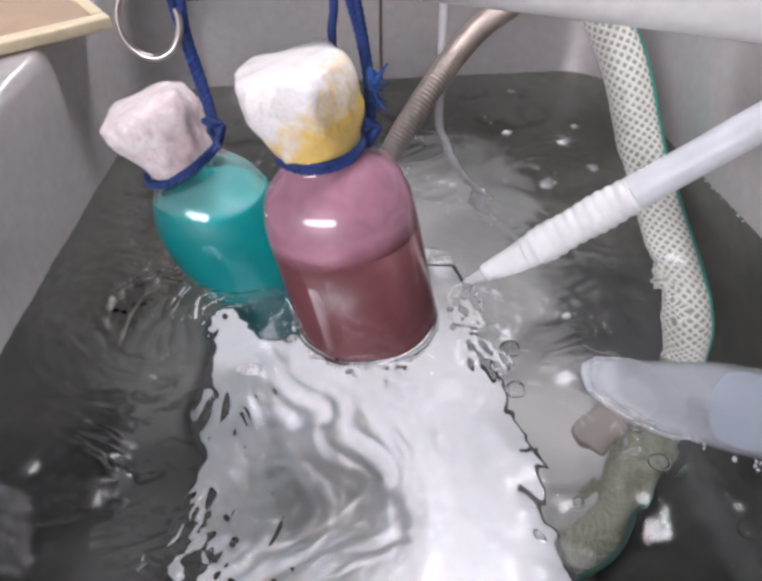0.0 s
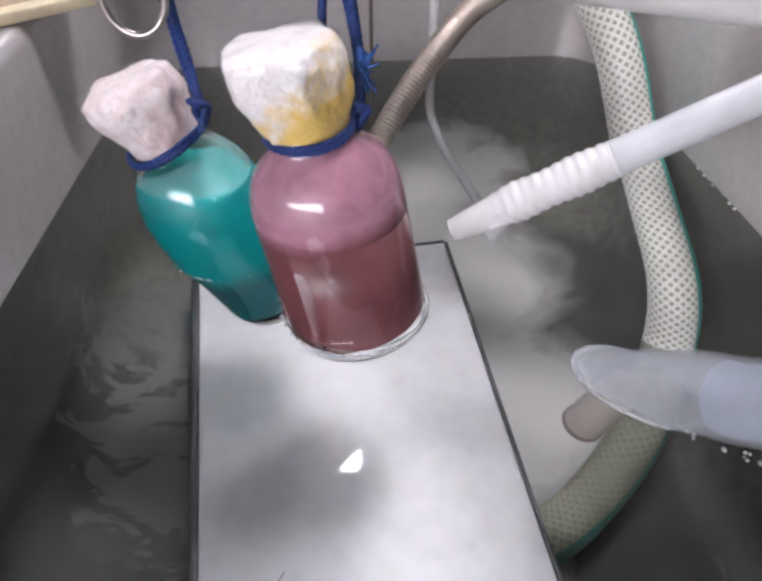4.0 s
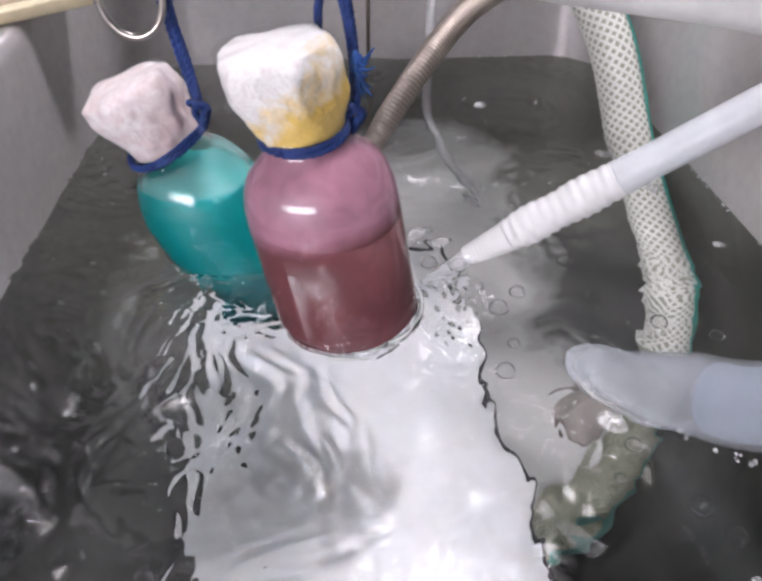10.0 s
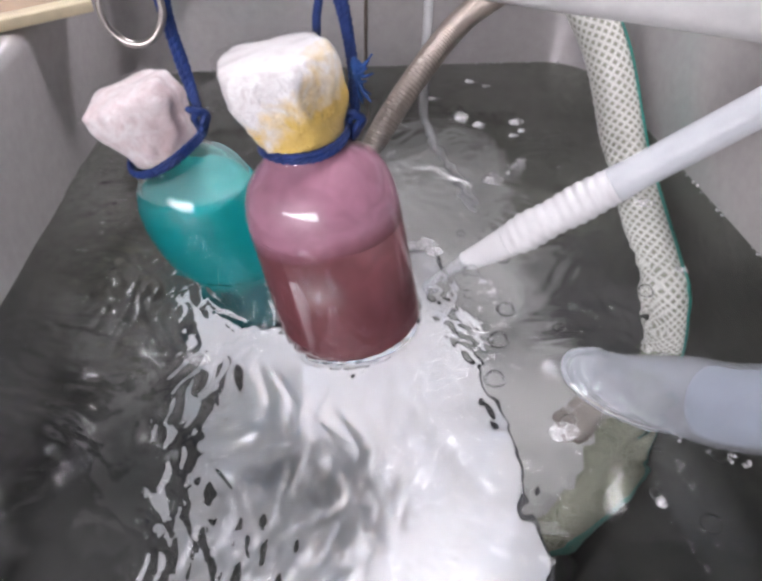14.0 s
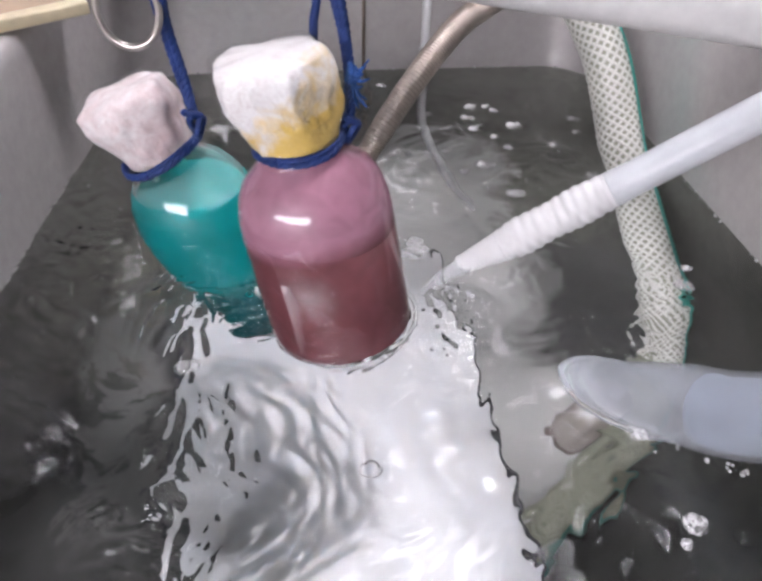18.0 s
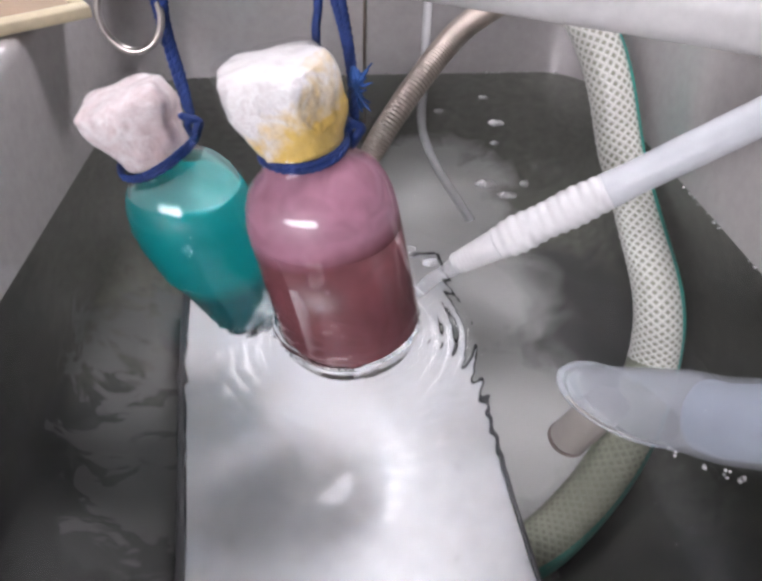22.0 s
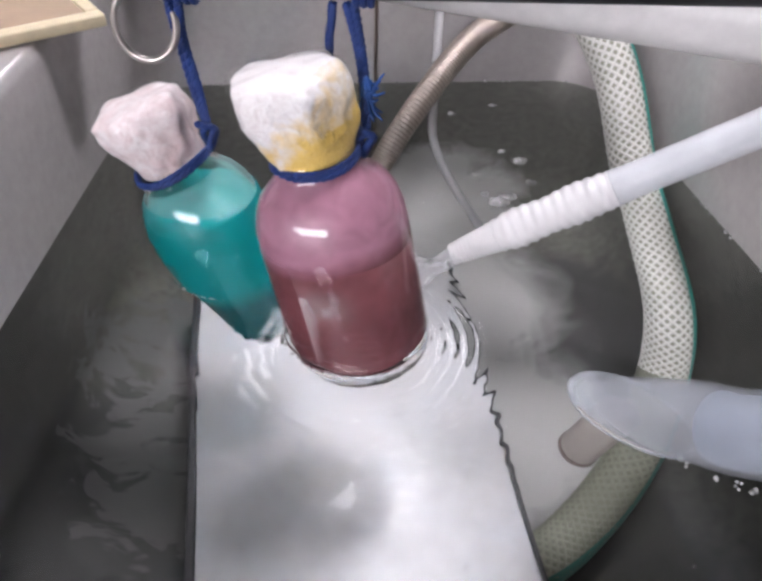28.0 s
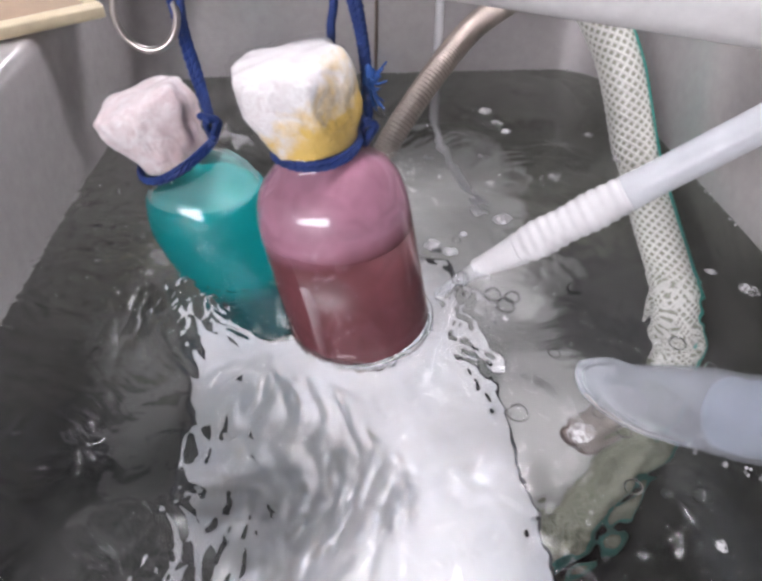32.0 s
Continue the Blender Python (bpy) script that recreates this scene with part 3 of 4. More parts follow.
def silicone_tube():
    h = thing("silicone_tube", TUBE_PIVOT, "milky silicone tube with ribs that pours water", "tube")
    tip, back = Vector((0.0393, 0.3064, 0.0128)), Vector((0.172, 0.3017, 0.0935))
    d = (back - tip).normalized()
    ctrl = [tip, tip + d * 0.05, tip + d * 0.10, back, back + d * 0.05, back + d * 0.11 + Vector((0, 0, -0.008)), back + d * 0.18 + Vector((0, 0, -0.04))]
    way = [p - TUBE_PIVOT for p in spline(ctrl, 60)]

    def size(s):
        base = 0.0058 + 0.0038 * min(1, s / 0.12) - 0.0008 * min(1, max(0, (s - 0.28) / 0.05))
        ribs = 0.0
        if s < 0.05:
            ribs = 0.0004 * math.sin(s * 800)
        elif 0.085 < s < 0.29:
            ribs = 0.00042 * math.sin((s - 0.085) * 330) + 0.0004 * math.sin(s * 61) + 0.0003
        return base + ribs

    n = len(way) - 1
    for name, a, b in (("nozzle", 0.0, 0.085), ("ribbed_sleeve", 0.085, 0.295), ("tube", 0.295, 1.0)):
        i, j = round(a * n), round(b * n)
        part(name, sweep(way[i:j + 1], lambda s: size((i + s * (j - i)) / n), 28, wall=0.0016), CLEAR_TUBE if name == "tube" else TUBE, h)
    jet = spline([Vector(p) - TUBE_PIVOT for p in ((0.044, 0.306, 0.0145), (0.036, 0.304, 0.0105), (0.028, 0.301, 0.006), (0.022, 0.298, 0.000), (0.018, 0.296, -0.006))], 8)
    bm = sweep(jet, lambda s: 0.0054 * (1 - 0.30 * s) + 0.0003 * math.sin(s * 11), 20)
    jet_part = part("water_jet", bm, JET, h, "clear stream of water")
    jet_part.visible_shadow = False
    return h, jet_part, d


def spout():
    """The wide outlet that comes in over the wall and bends down into the water."""
    s = thing("spout", (0, 0, 0), "milky plastic outlet bent down into the water", "spout")
    way = spline([(0.330, 0.075, 0.136), (0.260, 0.100, 0.128), (0.215, 0.122, 0.098), (0.175, 0.150, 0.062), (0.1463, 0.1784, 0.028), (0.1328, 0.1995, 0.010), (0.107, 0.2225, -0.014), (0.080, 0.244, -0.040)], 12)
    bm = sweep(way, 0.0175, 40, wall=0.0020)
    bmesh.ops.bisect_plane(bm, geom=list(bm.verts) + list(bm.edges) + list(bm.faces), plane_co=(0.112, 0.2165, -0.006), plane_no=(0.01, 0.0, -0.99), clear_outer=True)
    elbow = part("elbow", bm, SPOUT, s)
    ends = [v.co.copy() for v in elbow.data.vertices if abs((v.co - Vector((0.112, 0.2165, -0.006))).dot(Vector((0.01, 0.0, -0.99)).normalized())) < 1e-5]
    mid = sum(ends, Vector()) / len(ends)
    far = sorted(ends, key=lambda v: math.atan2(v.y - mid.y, v.x - mid.x))
    loop = [v for v in far if (v - mid).length > 0.0]
    outer = []
    for k in range(36):
        w = 2 * math.pi * k / 36 - math.pi
        near = [v for v in loop if abs((math.atan2(v.y - mid.y, v.x - mid.x) - w + math.pi) % (2 * math.pi) - math.pi) < 0.14]
        if near:
            outer.append(max(near, key=lambda v: (v - mid).length))
    ring = part("mouth_ring", sweep(outer + outer[:2], 0.0016, 10), SPOUT, elbow, "milky rim of the mouth")
    part("stain_line", sweep([p + Vector((-0.0008, 0.0004, 0.0012)) for p in outer[:len(outer) // 2 + 4]], 0.0007, 8), STUB, ring, "brownish stain on the rim")
    inner = spline([(0.1395, 0.1892, 0.0190), (0.1463, 0.1784, 0.028), (0.175, 0.150, 0.062), (0.215, 0.122, 0.098), (0.260, 0.100, 0.128), (0.330, 0.075, 0.136)], 12)
    part("inner_pipe", sweep(inner, 0.0150, 32, wall=0.0015), BLUE_PIPE, s, "pale blue pipe pushed into the outlet")
    # the stained branch that hangs under water, with a dark rim
    a, b = Vector((0.0990, 0.2215, -0.0600)), Vector((0.1140, 0.2190, -0.0100))
    f = (b - a).normalized()
    branch = part("sunk_branch", sweep([a + f * k for k in (0.0015, 0.002, 0.012, 0.024, 0.036, 0.048)], 0.0100, 28), STUB, s, "stained brownish branch under water")
    part("end_ring", sweep([a - f * 0.0012, a, a + f * 0.0012], 0.0105, 28, wall=0.0018), STAIN, branch, "dark stained rim")


# ---------------------------------------------------------------- hanging bottles
ROD_Y, ROD_Z = 0.300, 0.1545


def rod_and_ring():
    r = thing("hanging_rod", (0, 0, 0), "black rod over the tub that holds the strings", "rod")
    part("bar", sweep([Vector((x, ROD_Y, ROD_Z)) for x in (-0.24, -0.1, 0.1, 0.27)], 0.0045, 16), ROD, r)
    for x in (-0.218, 0.246):
        part("bracket", box(0.012, 0.012, ROD_Z - RIM - 0.0045, (x, ROD_Y, RIM + (ROD_Z - RIM - 0.0045) / 2), 0.001), ROD, r)
    k = thing("steel_ring", (-0.1000, ROD_Y, ROD_Z - 0.0162), "bare steel wire ring hung on the rod", "ring")
    n = 48
    bm = bmesh.new()
    rows = []
    for i in range(n):
        w = 2 * math.pi * i / n
        c = Vector((0.0128 * math.cos(w), 0.002 * math.sin(w), 0.0148 * math.sin(w)))
        o = Vector((math.cos(w), 0, math.sin(w)))
        rows.append([bm.verts.new(c + (o * math.cos(v) + Vector((0, 1, 0)) * math.sin(v)) * 0.0016) for v in (2 * math.pi * j / 10 for j in range(10))])
    for i in range(n):
        x, y = rows[i], rows[(i + 1) % n]
        for j in range(10):
            bm.faces.new((x[j], x[(j + 1) % 10], y[(j + 1) % 10], y[j]))
    bmesh.ops.recalc_face_normals(bm, faces=bm.faces)
    part("wire", bm, STEEL, k)


def axis_pose(foot, head):
    d = Vector(head) - Vector(foot)
    return Matrix.Translation(foot) @ d.to_track_quat("Z", "Y").to_matrix().to_4x4()


MAUVE_BASE = axis_pose((-0.0092, 0.2652, -0.0155), (-0.0364, 0.2761, 0.1297))
TEAL_BASE = axis_pose((-0.0634, 0.3125, -0.0581), (-0.1186, 0.3195, 0.0979))


def cut_level(bm, base, level, above):
    """Keeps what lies below (or above) the level, and closes the cut."""
    inv = base.inverted()
    co, no = inv @ Vector((0, 0, level)), (inv.to_3x3() @ Vector((0, 0, 1))).normalized()
    g = bmesh.ops.bisect_plane(bm, geom=list(bm.verts) + list(bm.edges) + list(bm.faces), plane_co=co, plane_no=no, clear_outer=not above, clear_inner=above)
    if not above:
        edges = [e for e in g["geom_cut"] if isinstance(e, bmesh.types.BMEdge)]
        bmesh.ops.edgeloop_fill(bm, edges=edges)
    bmesh.ops.recalc_face_normals(bm, faces=bm.faces)
    return bm


def stopper(radius, z0, z1, seed, flare, lean):
    """A wad under film: a faceted, crumpled plug, narrow at the neck and widest two thirds up."""
    h = z1 - z0
    prof = [(0.0, z0), (radius * 0.74, z0), (radius * 0.80, z0 + 0.002)]
    for k in range(1, 15):
        s = k / 14
        prof.append((radius * (0.80 + (0.20 + flare) * min(1, s / 0.78) ** 0.8 - 0.05 * max(0, s - 0.78) / 0.22), z0 + 0.003 + (h - 0.006) * s))
    top = prof[-1][0]
    prof += [(top * 0.96, z1 - 0.0012), (top * 0.86, z1), (top * 0.4, z1 + 0.0012), (0, z1 + 0.001)]
    bm = lathe(prof, 96)
    rnd = Vector((seed * 3.1, seed * 1.7, seed * 0.9))
    for v in bm.verts:
        if v.co.z < z0 + 0.002:
            continue
        p = v.co.copy()
        ang = math.atan2(p.y, p.x)
        wedge = (ang + seed + 0.25 * noise.noise(p * 60 + rnd)) % (math.pi / 3) - math.pi / 6
        side = (0.93 / math.cos(wedge) - 0.97) * 0.75 * min(1, (p.z - z0) / (0.4 * h))
        k = noise.noise(p * 55 + rnd) * 0.0022 + abs(noise.noise(p * 120 + rnd)) * 0.0022 + abs(noise.noise(p * 300 + rnd)) * 0.0012 - 0.0012
        v.co += Vector((p.x, p.y, 0)) * side + Vector((p.x, p.y, 0)).normalized() * k
        v.co += lean * ((p.z - z0) / h)
        v.co.z += noise.noise(p * 80 - rnd) * 0.0022 + (0.0006 * math.cos(ang * 2 + seed) if p.z > z0 + 0.7 * h else 0)
    return bm


def bottle(name, base, level, liquid, film, cotton, profile, cap, words, flare, seed, askew):
    b = thing(name, base, words, "bottle", "bottles hung in the tub")
    neck_r, neck_z = profile[-1]
    foot = [(0, 0.0022), (0.012, 0.0018)] + [p for p in profile if p[1] < 0.0125] + [(profile[4][0] - 0.0014, 0.0124), (profile[4][0] - 0.0018, 0.0080), (profile[4][0] - 0.0055, 0.0034), (0, 0.0031)]
    part("glass_base", lathe(foot, 64), BASE_GLASS, b, "thick clear glass base").visible_shadow = False
    upper = [p for p in profile if p[1] >= 0.018]
    shell = [(profile[4][0] - 0.0003, 0.0134)] + upper + [(neck_r - 0.0022, neck_z)] + [(r - 0.0024, z) for r, z in upper[::-1]] + [(profile[4][0] - 0.0025, 0.0150), (profile[4][0] - 0.0003, 0.0134)]
    g = part("glass_body", lathe(shell, 64), GLASS, b, "clear glass body")
    g.visible_shadow = False
    fill = [(0, 0.0040), (profile[4][0] - 0.0064, 0.0044), (profile[4][0] - 0.0030, 0.0084), (profile[4][0] - 0.0028, 0.0146)] + [(r - 0.0014, z) for r, z in profile[3:] if z > 0.0165]
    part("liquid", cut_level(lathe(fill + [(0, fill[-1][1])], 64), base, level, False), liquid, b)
    coat = [(r - 0.0014, max(z, 0.009)) for r, z in (profile[3:-1] if film is MAUVE_FILM else profile[3:-2])]
    part("residue", cut_level(lathe(coat, 64), base, level + 0.0006, True), film, b, "thin film of liquid on the glass")
    lean = base.inverted().to_3x3() @ Vector((-askew, 0, 0))
    plug = part("stopper", stopper(*cap, seed, flare, lean), cotton, b, "crumpled wadding stopper under cling film")
    r, z0, z1 = cap
    f = part("cling_film", stopper(r + 0.0008, z0 - 0.001, z1 + 0.0018, seed + 0.12, flare, lean), FILM, plug, "clear creased cling film", smooth=False)
    f.visible_shadow = False
    return b


def strings(b, base, cap_r, band_z, knot_w, tops, seed, tassel=None):
    inv = base.inverted()
    rnd = random.Random(seed)
    ring = []
    for i in range(41):
        w = 2 * math.pi * i / 40
        ring.append(Vector((cap_r * math.cos(w), cap_r * math.sin(w), band_z + 0.0012 * math.sin(w * 2 + seed))))
    band = part("neck_cord", cord(ring, 0.0019, 3, 30), STRING, b)
    ring2 = [Vector((p.x * 1.01, p.y * 1.01, p.z + 0.0019 + 0.0006 * math.sin(i * 0.31))) for i, p in enumerate(ring)]
    part("neck_cord", cord(ring2, 0.0012, 3, 30), STRING, b)
    k = inv @ Vector(knot_w)
    bm = bmesh.new()
    for i in range(3):
        loop = [k + Vector(((0.0032 + 0.0006 * i) * math.cos(w), 0.0028 * math.sin(w), 0.004 * math.sin(w + i) + 0.003 * (i - 1))) for w in (2 * math.pi * j / 14 for j in range(15))]
        sweep(loop, 0.0016, 7, bm=bm)
    part("knot", bm, STRING, band)
    for way in tops:
        pts = spline([inv @ Vector(p) for p in way], 12)
        part("strand", cord(pts, 0.0021, 3, 7), STRING, b)
    bm = bmesh.new()
    for x in (-0.003, 0.0, 0.003):
        loop = [Vector((tops[0][-1][0] + x + 0.004, ROD_Y + 0.0062 * math.cos(w), ROD_Z + 0.0062 * math.sin(w))) for w in (2 * math.pi * j / 18 for j in range(19))]
        sweep([inv @ p for p in loop], 0.0018, 7, bm=bm)
    part("hitch", bm, STRING, b, "hitch round the rod")
    if tassel:
        at = Vector(tassel)
        for i in range(24):
            d = Vector((rnd.uniform(-0.25, 0.50), rnd.uniform(-0.5, 0.2), rnd.uniform(-1.0, 0.35)))
            way = spline([inv @ p for p in (at + Vector((0, 0, 0.006)), at + d * 0.008, at + d * 0.015 + Vector((0.001, 0, 0.002)))], 4)
            part("frayed_end", sweep(way, lambda s: 0.0010 * (1 - 0.6 * s), 6), FRAY, b)


def stain_shade_side(base, way, z):
    """A direction of the world in a bottle's own space, and its value at the stopper's middle."""
    d = (base.inverted().to_3x3() @ Vector(way)).normalized()
    return tuple(d), d.dot(Vector((0, 0, z)))


def bottles():
    side, mid = stain_shade_side(MAUVE_BASE, (0.70, -0.25, -0.75), 0.129)
    COTTON_YELLOW = cotton_material("stained_wadding", (0.98, 0.97, 0.96), (0.93, 0.90, 0.89), (0.85, 0.59, 0.14), side, mid + 0.019, mid + 0.035)
    # this stopper's darker pink right side is shade put into the colour
    side, mid = stain_shade_side(TEAL_BASE, (0.85, -0.2, -0.4), 0.125)
    COTTON_PINK = cotton_material("pinkish_wadding", (0.94, 0.89, 0.89), (0.80, 0.68, 0.68), (0.66, 0.49, 0.48), side, mid + 0.012, mid + 0.036)
    prof_m = [(0.020, 0.0008), (0.0290, 0.0), (0.0328, 0.0022), (0.0344, 0.0065), (0.0348, 0.012), (0.0348, 0.035), (0.0348, 0.074), (0.0341, 0.083), (0.0322, 0.090), (0.0290, 0.096),
              (0.0244, 0.1005), (0.0202, 0.1045), (0.0178, 0.109), (0.0173, 0.120)]
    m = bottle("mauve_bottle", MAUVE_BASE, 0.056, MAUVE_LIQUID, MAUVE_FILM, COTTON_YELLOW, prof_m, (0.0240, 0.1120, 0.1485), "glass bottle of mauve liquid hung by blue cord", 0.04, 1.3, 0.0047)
    strings(m, MAUVE_BASE, 0.0186, 0.1098, (-0.0075, 0.2790, 0.0980),
            [[(-0.0078, 0.279, 0.100), (-0.0078, 0.284, 0.116), (-0.0098, 0.291, 0.132), (-0.0130, 0.2985, 0.149)],
             [(-0.0245, 0.303, 0.110), (-0.0238, 0.299, 0.130), (-0.0215, 0.2985, 0.149)],
             [(-0.0078, 0.279, 0.100), (-0.0088, 0.286, 0.118), (-0.0115, 0.292, 0.134), (-0.0160, 0.2985, 0.149)]], 3, (-0.0080, 0.2835, 0.118))
    # pale band painted on the glass for the sheet's reflection, fading sideways
    front = MAUVE_BASE.inverted().to_3x3() @ Vector((-0.32, -1, 0))
    mid = math.atan2(front.y, front.x)
    bm = bmesh.new()
    rows = []
    for i in range(9):
        f = i / 8
        half = 0.19 - 0.13 * f
        rows.append([bm.verts.new((0.03512 * math.cos(mid - 0.19 + 2 * half * e / 4), 0.03512 * math.sin(mid - 0.19 + 2 * half * e / 4), 0.020 + 0.040 * f)) for e in range(5)])
    for a, b in zip(rows, rows[1:]):
        for e in range(4):
            bm.faces.new((a[e], a[e + 1], b[e + 1], b[e]))
    PATCH, nt, b = material("reflection_patch")
    b.inputs["Base Color"].default_value = (0.80, 0.70, 0.72, 1)
    co = nt.nodes.new("ShaderNodeTexCoord")
    dot = nt.nodes.new("ShaderNodeVectorMath")
    dot.operation = "DOT_PRODUCT"
    nt.links.new(co.outputs["Object"], dot.inputs[0])
    dot.inputs[1].default_value = (-math.sin(mid), math.cos(mid), -0.16)
    n = noise_node(nt, 160, 4)
    add = nt.nodes.new("ShaderNodeMath")
    add.operation = "MULTIPLY_ADD"
    nt.links.new(n.outputs[0], add.inputs[0])
    add.inputs[1].default_value = 0.006
    nt.links.new(dot.outputs["Value"], add.inputs[2])
    span = nt.nodes.new("ShaderNodeMapRange")
    span.inputs["From Min"].default_value, span.inputs["From Max"].default_value = -0.019, -0.003
    nt.links.new(add.outputs[0], span.inputs[0])
    clear = nt.nodes.new("ShaderNodeBsdfTransparent")
    both = nt.nodes.new("ShaderNodeMixShader")
    nt.links.new(ramp(nt, span.outputs[0], [(0.0, (0.35, 0.35, 0.35)), (1.0, (1, 1, 1))]).outputs[0], both.inputs[0])
    nt.links.new(b.outputs[0], both.inputs[1])
    nt.links.new(clear.outputs[0], both.inputs[2])
    nt.links.new(both.outputs[0], nt.nodes["Material Output"].inputs[0])
    part("reflection_patch", bm, PATCH, m, "pale band that paints the white sheet's reflection on the glass")
    prof_t = [(0.014, 0.0010), (0.0190, 0.0), (0.0216, 0.0028), (0.0234, 0.0085), (0.0246, 0.018), (0.0262, 0.034), (0.0289, 0.052), (0.0303, 0.068), (0.0298, 0.080), (0.0272, 0.089), (0.0240, 0.0955),
              (0.0200, 0.1000), (0.0168, 0.1040), (0.0158, 0.116)]
    prof_t = [(r * 1.065, z * 1.065 + (0.015 if z > 0.03 else 0.0)) for r, z in prof_t]
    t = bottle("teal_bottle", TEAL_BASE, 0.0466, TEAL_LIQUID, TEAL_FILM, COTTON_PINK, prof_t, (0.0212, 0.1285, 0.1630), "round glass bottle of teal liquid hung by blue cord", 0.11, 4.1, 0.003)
    strings(t, TEAL_BASE, 0.0202, 0.1288, (-0.0836, 0.3078, 0.0849),
            [[(-0.0839, 0.3078, 0.0870), (-0.0868, 0.3131, 0.1052), (-0.0876, 0.307, 0.1305), (-0.0845, 0.2985, 0.149)],
             [(-0.0841, 0.3078, 0.0870), (-0.0892, 0.3131, 0.1073), (-0.0898, 0.307, 0.1326), (-0.0885, 0.2985, 0.149)]], 5)
    return m, t


def tray():
    """A brown board with a pale edge that overhangs a corner of the tub."""
    m = pose(-0.1545, 0.4090, RIM + 0.001, 0, 0, 36.0)
    t = thing("board", m, "brown board with a pale wooden edge on the rim", "board")
    part("sheet", box(0.30, 0.16, 0.004, (-0.160, 0.092, 0.0045), 0.0008), BROWN, t)
    part("edge_strip", box(0.316, 0.010, 0.007, (-0.160, 0.006, 0.0040), 0.0012), CREAM, t, "pale wooden edge strip")
    part("edge_strip", box(0.008, 0.16, 0.007, (-0.006, 0.092, 0.0040), 0.0012), CREAM, t, "pale wooden edge strip")


# ---------------------------------------------------------------- the water in rigid pieces
def water():
    w = thing("water", (0, 0, 0), "clear water, choppy where the tube pours into it", "water", kind="structure")
    bm = bmesh.new()
    bm.faces.new([bm.verts.new((p.x, p.y, 0)) for p in outline(0.002)])
    s = part("still_surface", bm, WATER, w)
    s.visible_shadow = False
    for base, r, at in ((MAUVE_BASE, 0.0348, 0.030), (TEAL_BASE, 0.0300, 0.026)):
        d = base.to_3x3() @ Vector((0, 0, 1))
        c = base.translation - d * (base.translation.z / d.z)
        q = d.to_track_quat("Z", "Y").to_matrix()
        ring = []
        for i in range(61):
            a = 2 * math.pi * i / 60
            o = q @ Vector((r * math.cos(a), r * math.sin(a), 0))
            o -= d * (o.z / d.z)
            ring.append(c + o + Vector((0, 0, 0.0003)))
        part("meniscus", sweep(ring, 0.0013, 8), WATER, w, "raised rim of water round a bottle").visible_shadow = False
    return w


def froth():
    """Small beads of froth along the waterline and under the spout."""
    rnd = random.Random(8)
    bm = bmesh.new()
    spots = []
    fence = outline(-0.001)
    for a, b in zip(fence, fence[1:]):
        n = int((b - a).length / 0.0035)
        for i in range(n):
            p = a.lerp(b, rnd.random())
            if p.y > 0.1 and rnd.random() < (0.75 if p.x < -0.1 else 0.3):
                spots.append((p.x + rnd.uniform(-0.0008, 0.0008), p.y, rnd.uniform(0.0005, 0.0015)))
    for i in range(14):
        spots.append((rnd.uniform(0.128, 0.158), 0.0, rnd.uniform(0.0006, 0.0015)))
        x = spots[-1][0]
        spots[-1] = (x, 0.185 - (x - 0.128) * 0.55 + rnd.uniform(-0.003, 0.002), spots[-1][2])
    for base, radius, count in ((MAUVE_BASE, 0.0372, 90), (TEAL_BASE, 0.0312, 50)):
        d = base.to_3x3() @ Vector((0, 0, 1))
        c = base.translation - d * (base.translation.z / d.z)
        for i in range(count):
            w = rnd.gauss(-1.5, 0.75)
            spots.append((c.x + radius * math.cos(w), c.y + radius * math.sin(w), rnd.uniform(0.0004, 0.0010)))
    for x, y, r in spots:
        bmesh.ops.create_icosphere(bm, subdivisions=1, radius=r, matrix=Matrix.Translation((x, y, r * 0.3)))
    tagged(part("froth", bm, BEADS), "tiny pale beads of froth along the waterline", "froth", kind="stuff")


